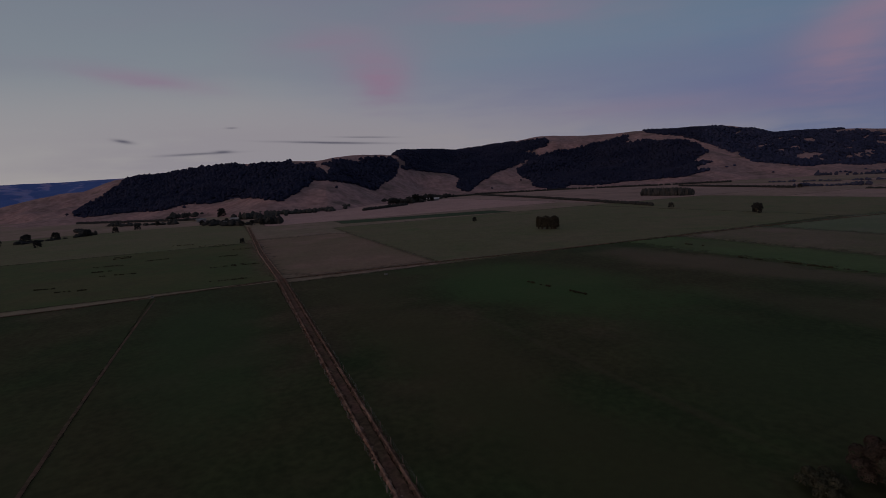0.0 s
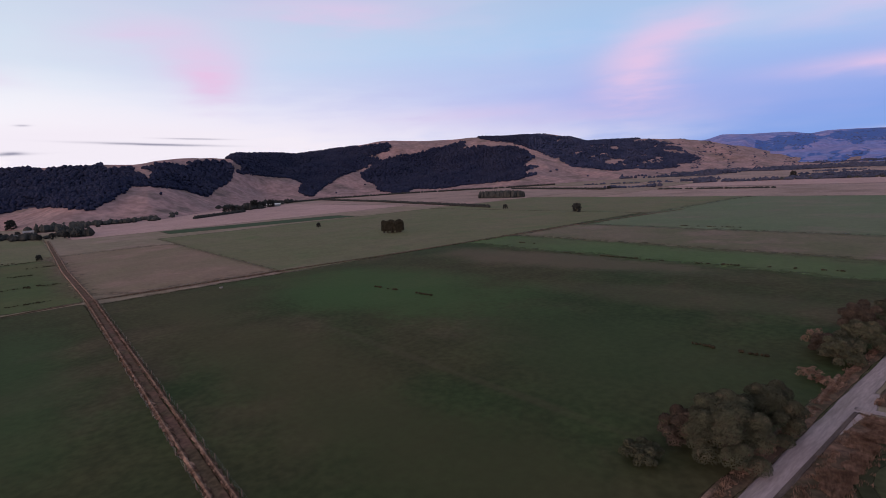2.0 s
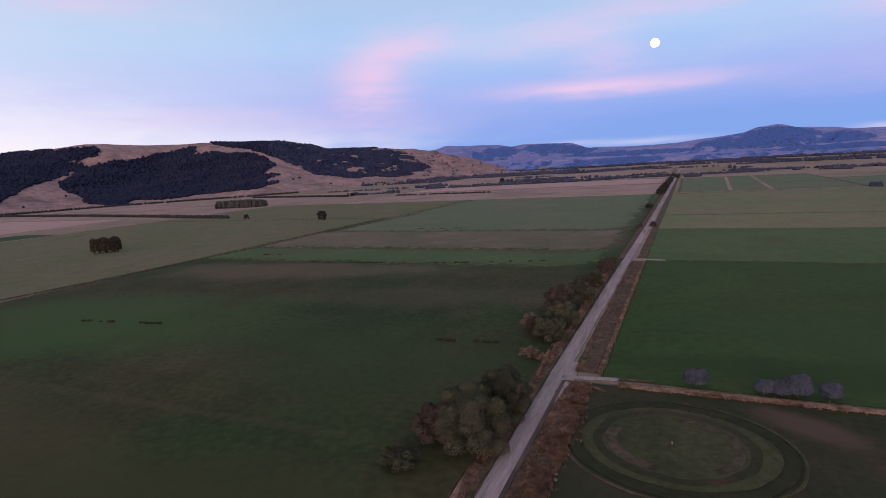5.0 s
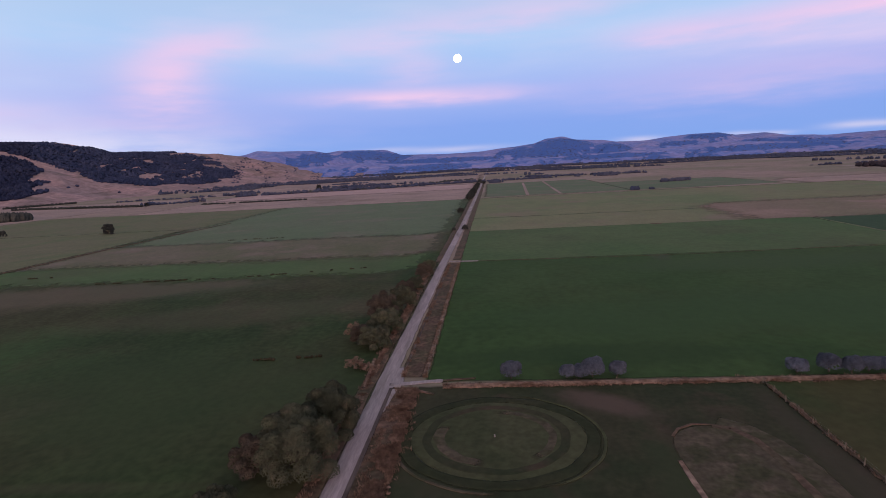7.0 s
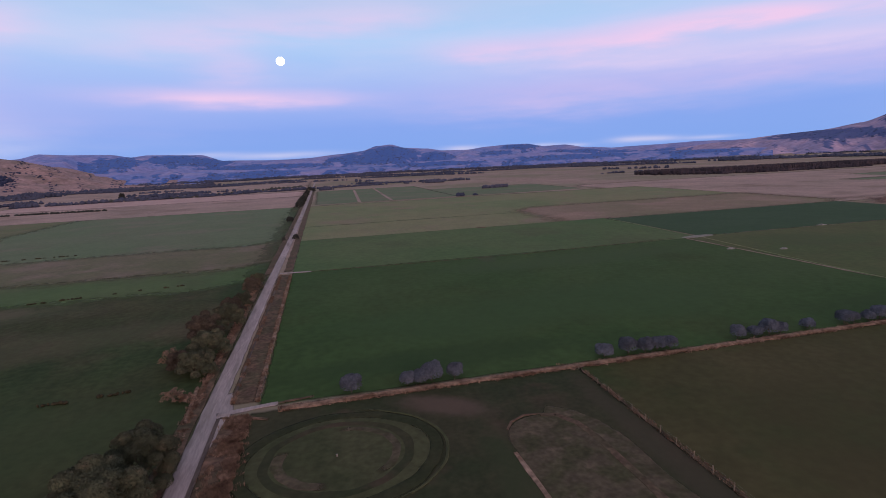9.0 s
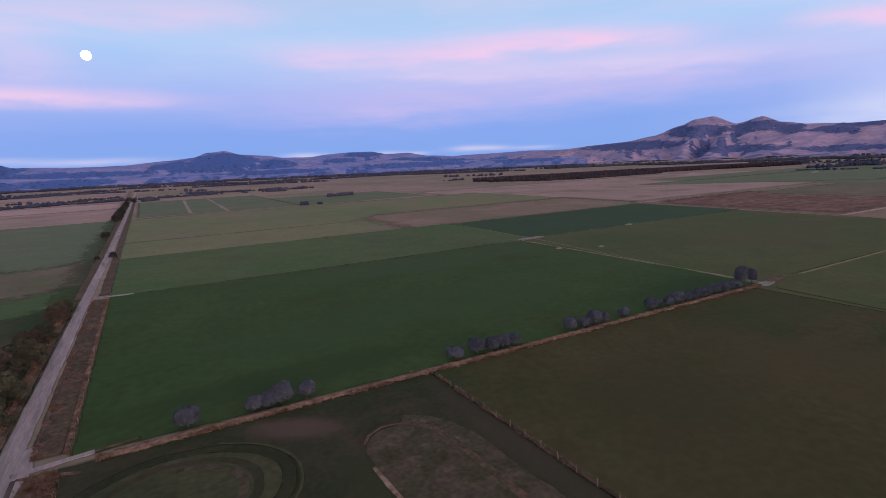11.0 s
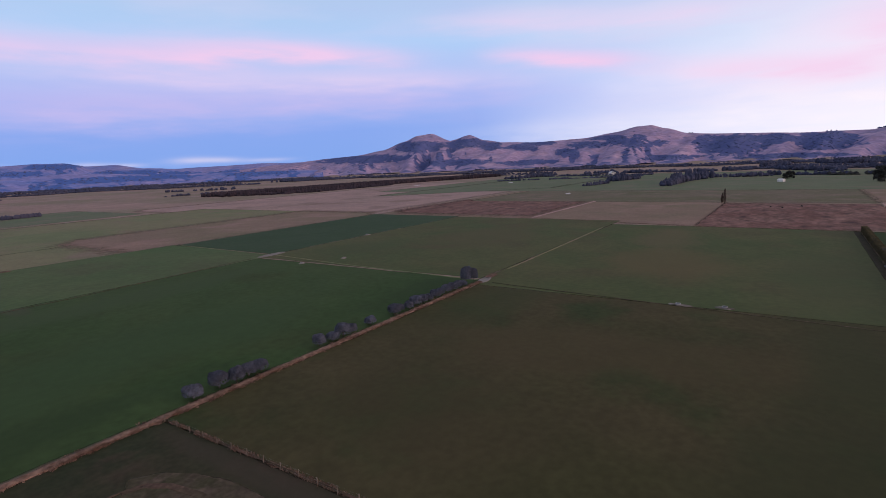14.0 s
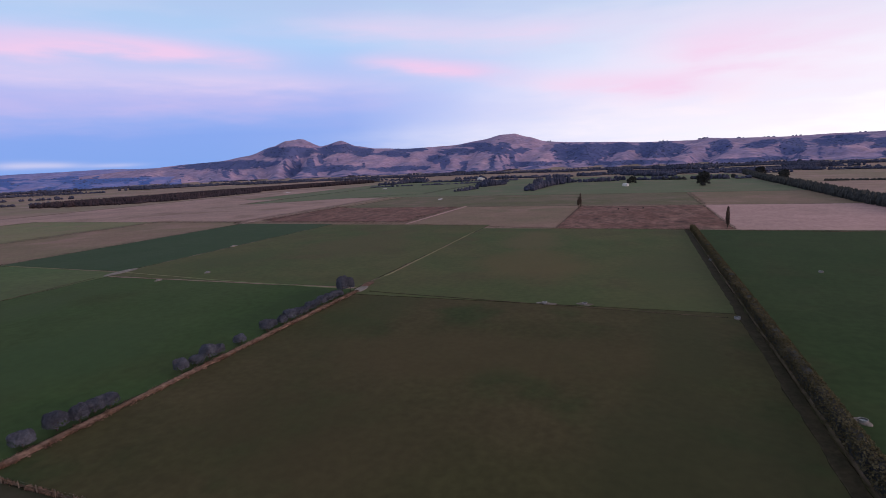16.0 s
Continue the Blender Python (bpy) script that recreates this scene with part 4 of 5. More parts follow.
def ring(name, cx, cy, rx, ry, width, mat, label, z=0.12, a0=0.0, a1=360.0):
    """A worn ring or arc in turf, with wandering edges that thin out into the ground."""
    verts, faces, inward, n = [], [], [], 128
    for k in range(n + 1):
        a = radians(a0 + (a1 - a0) * k / n)
        for u, h in ((-1, 0.01), (-0.4, z), (0.4, z), (1, 0.01)):
            w = width / 2 * u * (1 + 0.35 * noise.noise((math.cos(a) * 2, math.sin(a) * 2, u + rx)))
            w += 0.25 * noise.noise((math.cos(a) * 3, math.sin(a) * 3, rx))
            verts.append((cx + (rx + w) * math.cos(a), cy + (ry + w) * math.sin(a), h))
            inward.append(0.0 if abs(u) == 1 else 1.0 if a1 - a0 >= 360 else min(1.0, 6 * k / n, 6 * (n - k) / n))
    for k in range(n):
        a, b = 4 * k, 4 * (k + 1)
        faces += [(a + j, a + j + 1, b + j + 1, b + j) for j in range(3)]
    ob = thing(name, verts, faces, soft_edged(mat), label, "riding ring", kind="structure")
    ob.data.attributes.new("inward", "FLOAT", "POINT").data.foreach_set("value", inward)
    return ob


def oval(name, cx, y0, y1, rx, ry, mat, label, z, soft=1.0):
    """A long rounded patch, thinning at its edge."""
    rim = [(rx * math.cos(6.283 * k / 48), ry * math.sin(6.283 * k / 48)) for k in range(48)]
    verts = [(cx + x * f, (y1 if y > 0 else y0) + y * f, h) for f, h in ((1 + soft / (2 * rx), 0.01), (1 - soft / (2 * rx), z)) for x, y in rim]
    ob = thing(name, verts, [tuple(range(48, 96))] + [(k, (k + 1) % 48, (k + 1) % 48 + 48, k + 48) for k in range(48)], soft_edged(mat), label, "riding track", kind="structure")
    ob.data.attributes.new("inward", "FLOAT", "POINT").data.foreach_set("value", [0.0] * 48 + [1.0] * 48)


oval("riding_ring_turf", -4.8, 80, 80, 13.0, 11.2, "ring_turf", "paler turf inside a round riding ring", 0.10, 3.0)
ring("riding_ring_rim", -4.8, 80, 15.4, 13.6, 0.8, "worn", "pale worn rim of a round riding ring", z=0.13, a0=150, a1=275)
ring("riding_ring_rim_east", -4.8, 80, 15.2, 13.4, 0.7, "ring_turf", "faint pale rim of a round riding ring", z=0.13, a0=-70, a1=80)
ring("riding_ring_outer", -4.8, 80, 13.6, 11.8, 2.8, "ring_dark", "dark outer track of a round riding ring", z=0.12)
ring("riding_ring_shade", -5.0, 80, 10.0, 9.1, 2.6, "paddock", "darker turf ring inside a riding ring", z=0.125)
ring("riding_ring_inner", -5.0, 80, 8.1, 7.4, 2.2, "worn", "worn earth inner track of a round riding ring", z=0.13, a0=-60, a1=95)
ring("riding_ring_inner_west", -5.0, 80, 8.3, 7.2, 2.8, "worn", "worn earth inner track of a round riding ring", z=0.14, a0=150, a1=262)
oval("riding_oval", 25.0, 36, 76.0, 6.0, 6.6, "worn", "brown worn ground inside an oval riding track", 0.10, 0.8)
strip("riding_oval_rim", [(20, 33.5), (19.2, 49.5), (18.8, 65.5), (18.6, 73.5)], 0.7, "dry_grass", "pale dry rim of an oval riding track", z=0.14, category="riding track", wander=0.2, step=1.0)
strip("riding_oval_top", [(19.6, 79.5), (21, 81.7), (23.5, 83.1), (26, 82.9), (28.3, 81.5)], 0.5, "verge", "pale dry rim of an oval riding track", z=0.14, category="riding track", wander=0.2, step=1.0)
strip("riding_oval_verge", [(27, 83.5), (30, 81.5), (32.2, 77.5), (33, 69.5), (33.6, 45.5), (34.4, 29.5)], 4.2, "worn", "trampled turf beside an oval riding track", z=0.12, category="riding track", wander=0.8, step=1.5)
strip("riding_oval_lane", [(26, 82.5), (28.5, 81.5), (30.2, 78.5), (31, 73.5), (31.4, 61.5), (32, 45.5), (32.5, 29.5)], 1.4, "verge", "bare earth lane of an oval riding track", z=0.135, category="riding track", wander=0.4, step=1.0)

# The hedge's shade on the ground, laid as a dark coloured strip.
strip("hedge_ditch", [(14, -12.6), (312, -12.8)], 2.6, "rush", "dark strip for the shade along the foot of a hedge", z=0.12, category="ditch", wander=0.6)

# ---- pine trees on the western hill ----


def lumpy(points, mat_sides=7):
    """Many small tree crowns in one mesh: points are (x, y, z, width, height, pointed)."""
    verts, faces = [], []
    for x, y, z, w, h, sharp in points:
        o = len(verts)
        tiers = ((0.0, 0.62), (0.34, 1.0), (0.70, 0.58 if sharp else 0.76))
        turn = random.random() * 6.28
        for up, wide in tiers:
            for k in range(mat_sides):
                a = turn + 6.283 * k / mat_sides
                q = w / 2 * wide * random.uniform(0.7, 1.25)
                verts.append((x + q * math.cos(a), y + q * math.sin(a), z + h * (up + random.uniform(-0.06, 0.06))))
        verts.append((x + random.uniform(-0.1, 0.1) * w, y + random.uniform(-0.1, 0.1) * w, z + h))
        for t in range(2):
            for k in range(mat_sides):
                a, b = o + t * mat_sides + k, o + t * mat_sides + (k + 1) % mat_sides
                faces.append((a, b, b + mat_sides, a + mat_sides))
        tip = o + 3 * mat_sides
        faces += [(o + 2 * mat_sides + k, o + 2 * mat_sides + (k + 1) % mat_sides, tip) for k in range(mat_sides)]
    return verts, faces


rng = random.Random(5)
pines = []
az = 103.0
while az > 25.0:
    f = curve_at(west.foot, az)
    s = 0.02
    while s < 1.02:
        x, y, z = west.place(az + rng.uniform(-0.25, 0.25), s)
        rr = math.hypot(x, y)
        el = math.degrees(math.atan2(z - 40, rr)) + 0.15 * noise.noise((x * 0.02, y * 0.02, 3))
        a = math.degrees(math.atan2(-x, y)) + 0.5 * noise.noise((x * 0.02, y * 0.02, 7))
        if any(inside((a, el), w) for w in WOODS) and not clearing(a, el) and rng.random() < (0.96 if a > 41.5 else 0.80):
            h = rng.uniform(5.5, 8.5)
            pines.append((x, y, z - 1.5, rng.uniform(8, 10.5), h, rng.random() < 0.12))
        elif rng.random() < 0.002 and el < 0.5:
            pines.append((x, y, z - 0.5, rng.uniform(5, 9), rng.uniform(3, 6), False))
        s += 6.2 / (f * 0.55)
    az -= math.degrees(6.8 / (f * 1.25))
flank = [p for p in pines if math.degrees(math.atan2(-p[0], p[1])) < 42]
# The farther flank woods, with distance haze painted in by a bluer material.
v, fc = lumpy(flank)
thing("hillside_bush", v, fc, M["flank_bush_hazed"], "bush with grassy gaps on a hill flank, distance haze put into its colour", "forest", kind="stuff")
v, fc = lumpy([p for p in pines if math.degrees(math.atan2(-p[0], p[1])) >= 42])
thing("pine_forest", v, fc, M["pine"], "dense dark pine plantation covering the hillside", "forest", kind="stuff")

# ---- moon ----
mx, my = bearing(2.93, 4500 * math.cos(radians(10.22)))
bm = bmesh.new()
bmesh.ops.create_uvsphere(bm, u_segments=64, v_segments=32, radius=33)
me = bpy.data.meshes.new("moon")
bm.to_mesh(me)
bm.free()
me.materials.append(M["moon"])
moon = tagged(new("moon", me), "bright white full moon low in the dusk sky", "moon", kind="structure")
moon.location = (mx - 3, my + 7, 40 + 4500 * math.sin(radians(10.22)))

# ---- trees and shrubs ----


def leaf_mesh(name, clumps, count, size, mat, seed, droop=0.0):
    """A crown of many small bent leaf sprays over rounded clumps: each clump is (x, y, z, radius, height radius)."""
    g = np.random.default_rng(seed)
    cl = np.array(clumps, float)
    share = cl[:, 3] ** 2 + 0.01
    pick = g.choice(len(cl), count, p=share / share.sum())
    d = g.normal(size=(count, 3))
    d /= np.linalg.norm(d, axis=1)[:, None]
    d[:, 2] = np.where(d[:, 2] < -0.35, -d[:, 2], d[:, 2])
    depth = g.uniform(0.84, 1.05, count)[:, None]
    c = cl[pick]
    pos = c[:, :3] + d * depth * np.stack([c[:, 3], c[:, 3], c[:, 4]], 1)
    pos[:, 2] = np.maximum(pos[:, 2], 0.05 + 0.3 * g.random(count))
    nrm = d + g.normal(scale=0.40, size=(count, 3))
    nrm /= np.linalg.norm(nrm, axis=1)[:, None]
    a = np.cross(nrm, g.normal(size=(count, 3)))
    a /= np.linalg.norm(a, axis=1)[:, None]
    b = np.cross(nrm, a)
    s = (size * g.uniform(0.6, 1.4, count))[:, None]
    bend = nrm * s * 0.25
    v = np.stack([pos - a * s - bend, pos - b * s * 0.6, pos + a * s - bend, pos + b * s * 0.6 + bend * 0.4], 1).reshape(-1, 3)
    f = np.arange(count * 4).reshape(-1, 4)
    me = bpy.data.meshes.new(name)
    me.from_pydata(v.tolist(), [], f.tolist())
    me.materials.append(mat)
    return me


def tube(bm, p0, p1, r0, r1, sides=7):
    p0, p1 = Vector(p0), Vector(p1)
    q = (p1 - p0).to_track_quat("Z", "Y").to_matrix()
    rings2 = []
    for p, r in ((p0, r0), ((p0 + p1) / 2 + Vector((0.03, -0.02, 0)) * r0 * 8, (r0 + r1) / 2), (p1, r1)):
        rings2.append([bm.verts.new(p + q @ Vector((r * math.cos(6.283 * k / sides), r * math.sin(6.283 * k / sides), 0))) for k in range(sides)])
    for lo, hi in zip(rings2, rings2[1:]):
        for k in range(sides):
            bm.faces.new((lo[k], lo[(k + 1) % sides], hi[(k + 1) % sides], hi[k]))
    bm.faces.new(rings2[-1])


def make_tree(name, clumps, leaves, size, mat, label, category, seed, group="", girth=None, bare=False, limbs=False):
    """A tree or shrub on an empty: a tapered trunk with a limb to each clump, and a crown."""
    root = tagged(new(name), label, category, group)
    root.empty_display_size = 0.5
    tall = max(c[2] + c[4] for c in clumps)
    girth = girth or 0.035 * tall
    bm = bmesh.new()
    fork = Vector((0, 0, 0.28 * tall))
    tube(bm, (0, 0, -0.3), fork, girth * 1.25, girth)
    forks = []
    for c in clumps[:10]:
        tip = Vector((c[0], c[1], c[2] + 0.3 * c[4]))
        limb = bmesh.new() if limbs else bm
        tube(limb, fork * 0.9, tip, girth * 0.6, girth * 0.12, 5)
        if limbs:
            forks.append(limb)
        if bare:
            for k in range(9):
                r2 = random.Random(seed * 50 + k)
                t2 = tip + Vector((r2.uniform(-1, 1) * c[3], r2.uniform(-1, 1) * c[3], r2.uniform(0.1, 1) * c[4]))
                tube(bm, fork + (tip - fork) * r2.uniform(0.3, 0.9), t2, girth * 0.25, girth * 0.06, 4)
    trunk = part("trunk", bm, M["wood_post"] if bare else M["bark"], root)
    for limb in forks:
        part("limb", limb, M["bark"], trunk)
    crown = new("crown", leaf_mesh("crown", clumps, leaves, size, mat, seed))
    crown.parent = root
    return root


def dome(rx, h, n, seed, low=0.12):
    """Clumps heaped into an uneven, lobed dome of that radius and height, down to the ground."""
    r = random.Random(seed)
    out = [(0, 0, h * 0.48, rx * 0.66, h * 0.42)]
    n = int(n * 2.2)
    for k in range(n):
        t = (k + 0.5) / n
        a = 2.39996 * k + r.uniform(-0.4, 0.4)
        up = low + (0.86 - low) * t
        out_r = rx * 0.84 * math.sqrt(max(0.05, 1 - (max(0, up - 0.30) / 0.62) ** 2)) * r.uniform(0.82, 1.08)
        cr = rx * r.uniform(0.20, 0.34)
        out.append((out_r * math.cos(a), out_r * math.sin(a), up * h, cr, cr * r.uniform(0.75, 1.0)))
    r.shuffle(out)
    return out


def at(x, y, z=0.0, turn=0.0, s=1.0, sz=None):
    return pose(x, y, z, 0, 0, turn) @ Matrix.Diagonal((s, s, sz or s, 1))


# big spreading willows close to the road
T = make_tree("willow_tree", dome(5.3, 9.0, 13, 1), 44000, 0.105, M["willow"],
              "broad grey-green willow with a lumpy rounded crown beside a gravel road", "tree", 11, "roadside trees", limbs=True)
T.matrix_basis = at(-31.3, 70.9)
T = make_tree("willow_tree", dome(4.4, 8.8, 12, 2), 36000, 0.105, M["willow"],
              "dark grey-green willow with a dense rounded crown beside a gravel road", "tree", 12, "roadside trees", limbs=True)
T.matrix_basis = at(-29.4, 79.9, turn=40)
T = make_tree("willow_shrub", dome(3.2, 5.6, 9, 3), 11000, 0.13, M["autumn"],
              "brownish willow shrub at the edge of a pasture", "shrub", 13, "roadside trees", limbs=True)
T.matrix_basis = at(-37, 71.1)
T = make_tree("willow_shrub", dome(2.6, 2.6, 8, 4), 6000, 0.12, M["willow"],
              "low grey-green shrub at the edge of a pasture", "shrub", 14, "roadside trees", limbs=True)
T.matrix_basis = at(-38.9, 63.3)
# the autumn-brown trees further along
for i, (x, y, r, h, kind) in enumerate([(-31.2, 118, 3.6, 5.4, "willow"), (-35, 122, 2.6, 4.6, "autumn"), (-30.6, 129, 4.2, 6.4, "willow"), (-33.9, 140, 4.4, 7.4, "autumn"), (-30, 149, 4.0, 7.0, "willow"),
                                        (-30.8, 161, 3.4, 5.6, "autumn"), (-29.6, 173, 2.6, 4.2, "willow"), (-29, 191, 3.2, 5.2, "autumn"), (-28.4, 202, 2.6, 4.2, "willow")]):
    T = make_tree("roadside_tree", dome(r, h, 9, 20 + i), int(2600 * r), 0.15, M[kind],
                  ("bushy brown autumn tree" if kind == "autumn" else "bushy grey-green tree") + " on the roadside verge", "tree", 30 + i, "roadside trees", limbs=True)
    T.matrix_basis = at(x, y, turn=37 * i)
# pale dead shrubs
for i, (x, y, r, h) in enumerate([(-37.2, 124.5, 2.4, 4.6), (-32.9, 107, 2.0, 2.2), (-30, 105.5, 1.6, 1.8)]):
    T = make_tree("dead_shrub", dome(r, h, 6, 50 + i), 500, 0.16, M["dry_grass"], "pale half-dead shrub with bare branches", "shrub", 60 + i, "roadside trees", bare=True)
    T.matrix_basis = at(x, y)
# bushes further up the road
ROAD_BUSH = make_tree("road_bush", dome(1.9, 3.0, 7, 71), 900, 0.28, M["dark_leaf"], "small dark bush on the edge of the gravel road", "bush", 72, "road bushes")
ROAD_BUSH.matrix_basis = at(-20.4, 315)
rb = random.Random(8)
for x, y, s in [(-28.7, 415, 1.4), (-27.7, 425, 1.0), (-26.7, 313, 0.7), (-26.8, 549, 1.9), (-26.6, 561, 2.4), (-26.2, 575, 2.2), (-26.2, 593, 2.4), (-25.7, 615, 2.0), (-25.7, 643, 2.2), (-25.2, 673, 2.0), (-24.7, 713, 2.3), (-24.2, 763, 2.2), (-24.2, 813, 2.0), (-16.2, 873, 2.0), (-23.2, 913, 2.4)]:
    copy_thing(ROAD_BUSH, at(x, y, turn=rb.uniform(0, 360), s=s * 0.85, sz=s))

# grey-blue shrubs along the bank
BLUE = [make_tree("blue_shrub", [(0, 0, 1.3, 1.55, 1.3)] + [(0.85 * math.cos(1.3 * k + i), 0.85 * math.sin(1.3 * k + i), 1.1 + 0.22 * ((k * 3 + i) % 5), 0.75, 0.7) for k in range(6)], 4200, 0.11, M["bluebush"], "rounded grey-blue shrub on a dry grass bank", "shrub", 90 + i, "bank shrubs") for i in range(3)]
rows = [(-2.0, 1.25), (8.0, 0.9), (10.4, 1.0), (12.6, 1.1), (17.0, 1.1), (47.6, 1.15), (52.8, 0.95), (56.2, 1.15), (59.4, 1.1), (62.0, 0.8), (78.4, 1.1), (82.6, 1.0), (86.0, 1.05), (89.0, 1.0), (96.4, 1.0)]
rows += [(106 + 3.3 * k, 0.85 + 0.25 * rb.random()) for k in range(12)] + [(145.0, 0.95), (149.0, 1.05)]
for i, (x, s) in enumerate(rows):
    p = at(x, 100.4 + 0.008 * x + rb.uniform(-0.4, 0.4), turn=rb.uniform(0, 360), s=s, sz=(s if x < 144.5 else 1.75 * s) * rb.uniform(0.9, 1.1))
    if i < 3:
        BLUE[i].matrix_basis = p
    else:
        copy_thing(BLUE[i % 3], p)

# ---- clipped hedge ----
hedge = tagged(new("hedge"), "long clipped hedge with dark sides and an olive top between pastures", "hedge")
g = np.random.default_rng(77)
bm = bmesh.new()
prev = None
for k in range(160):
    x = 14 + 298 * k / 159
    w, h = 0.95 + 0.2 * noise.noise((x * 0.2, 1, 0)), 2.7 + 0.3 * noise.noise((x * 0.15, 5, 0))
    cur = [bm.verts.new((x, -15.6 + dy, z)) for dy, z in ((-w, -0.2), (-w, h * 0.8), (-w * 0.6, h), (w * 0.6, h), (w, h * 0.8), (w, -0.2))]
    if prev:
        for a in range(5):
            bm.faces.new((prev[a], prev[a + 1], cur[a + 1], cur[a]))
    prev = cur
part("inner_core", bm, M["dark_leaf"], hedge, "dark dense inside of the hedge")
n = 52000
px = g.uniform(14, 312, n)
side = g.random(n)
dy = np.where(side < 0.5, g.uniform(-1.1, 1.1, n), np.where(side < 0.75, -1.1, 1.1) + g.normal(scale=0.12, size=n))
lump = np.array([noise.noise((x * 0.25, 3, 0)) for x in px])
pz = np.where(side < 0.5, 2.75 + 0.5 * lump + g.normal(scale=0.12, size=n) - 0.10 * dy**2, g.uniform(0.1, 2.7, n))
pos = np.stack([px, -15.6 + dy, pz], 1)
nr = g.normal(size=(n, 3))
nr[:, 2] += np.where(side < 0.5, 1.0, 0.0)
nr[:, 1] += np.where(side < 0.5, 0, np.sign(dy))
nr /= np.linalg.norm(nr, axis=1)[:, None]
aa = np.cross(nr, g.normal(size=(n, 3)))
aa /= np.linalg.norm(aa, axis=1)[:, None]
bb = np.cross(nr, aa)
ss = g.uniform(0.08, 0.22, n)[:, None]
vv = np.stack([pos - aa * ss, pos - bb * ss * 0.7, pos + aa * ss, pos + bb * ss * 0.7], 1).reshape(-1, 3)
me = bpy.data.meshes.new("foliage")
me.from_pydata(vv.tolist(), [], np.arange(n * 4).reshape(-1, 4).tolist())
me.materials.append(M["hedge"])
fo = new("foliage", me)
fo.parent = hedge

# ---- single trees out in the fields ----
ROUND = make_tree("field_tree", dome(4.2, 8.0, 9, 100, 0.03), 1900, 0.45, M["dark_leaf"], "dark rounded tree alone in a pasture", "tree", 101, "field trees")
ROUND.matrix_basis = at(-291, 381, s=1.0, sz=1.05)
POPLAR = make_tree("poplar", [(0, 0, 2.4, 1.1, 2.0), (0.2, 0.1, 4.6, 1.25, 2.2), (-0.1, 0.1, 7.0, 1.1, 2.2), (0, 0, 9.2, 0.7, 1.8)], 900, 0.38, M["poplar"],
                   "narrow upright brown poplar standing in a field", "tree", 111, "poplars")
POPLAR.matrix_basis = at(322, -34, s=0.85, sz=1.05)
copy_thing(POPLAR, at(457, 57, s=0.95, sz=1.0))
copy_thing(POPLAR, at(459, 59, turn=70, s=0.8, sz=0.7))
CYP = make_tree("cypress", [(0, 0, 2.4, 1.45, 2.6), (0.1, 0, 4.8, 1.45, 2.6), (0, 0.1, 7.2, 1.3, 2.2)], 1500, 0.34, M["cypress"],
                "tall dark cypress in a tight clump in a pasture", "tree", 121, "cypress clump")
CYP.matrix_basis = at(-330.5, 208.5, s=1.35, sz=0.97)
for i, (x, y) in enumerate([(-328.3, 210.2), (-325.8, 212.0), (-322.8, 214.3), (-320.8, 216.4), (-327.6, 214.2), (-323.6, 217.3)]):
    copy_thing(CYP, at(x, y, turn=50 * i, s=1.35 + 0.1 * (i % 2), sz=(0.95, 1.04, 0.9, 1.0, 0.97, 1.02)[i]))
ft = random.Random(21)
spots = [(-394, 398, 0.6), (-436, 208, 0.5), (-494, 729, 0.7), (-436, 10, 0.5), (-320, 971, 1.3), (-729, -28, 0.8), (-736, -14, 0.75), (-741, 1, 0.8), (-932, -55, 0.9), (-925, -5, 1.7), (-647, 16, 0.75), (-643, 27, 0.8), (-639, 38, 0.8), (-635, 47, 0.75), (-808, -85, 0.6), (-808, -68, 0.6), (-1114, -113, 1.3), (-1162, -100, 1.4), (-1235, -84, 1.6), (-881, 264, 1.2), (-861, 268, 1.3), (-849, 274, 1), (-936, 315, 1.5), (-925, 325, 1.9), (-931, 341, 1.4), (-937, 357, 1.6), (-1235, 242, 0.8), (-1233, 261, 0.7), (-1236, 281, 0.8), (-577, -158, 0.8), (-626, -206, 1.4), (-652, -187, 1.2), (-672, -167, 1.1), (-689, -142, 1), (-713, -119, 0.9), (-740, -100, 0.9), (745, -66, 2.1), (819, -73, 1.5), (850, 19, 1.3), (843, 24, 1), (994, -175, 1.8), (870, -181, 1.7), (861, -177, 1.4), (426, 19, 0.13), (437, 8, 0.15), (432, 26, 0.11)]
for i, (x, y, s) in enumerate(spots):
    copy_thing(ROUND, at(x, y, turn=ft.uniform(0, 360), s=s * ft.uniform(0.85, 1.1), sz=s * ft.uniform(0.9, 1.1)))

# ---- far woods, shelter belts and hedges ----


def belt(points, width, spacing, tall, seed):
    r = random.Random(seed)
    out = []
    for (xa, ya), (xb, yb) in zip(points, points[1:]):
        d = math.hypot(xb - xa, yb - ya)
        for _ in range(max(2, int(d * max(1, width / spacing) / spacing * (2.2 if spacing < 3.5 else 1)))):
            t = r.random()
            if spacing > 3.5 and noise.noise((xa + t * 6 * d / 60, ya, seed)) < -0.32:
                continue
            x, y = xa + (xb - xa) * t + r.uniform(-0.5, 0.5) * width, ya + (yb - ya) * t + r.uniform(-0.5, 0.5) * width
            h = tall * (0.62 + 0.55 * noise.noise((x / 38, y / 38, seed)) + r.uniform(-0.22, 0.22))
            if spacing < 3.5:
                h = tall * r.uniform(0.75, 1.15)
            if h < 0.25 * tall:
                continue
            out.append((x, y, -0.3, max(spacing * r.uniform(0.9, 1.7), 0.55 * h), h, r.random() < 0.15))
    return out


def wood(name, belts, mat, label):
    pts = []
    for k, b in enumerate(belts):
        pts += belt(*b, 200 + k)
    v2, f2 = lumpy(pts, 6)
    return thing(name, v2, f2, mat, label, "trees", kind="stuff")


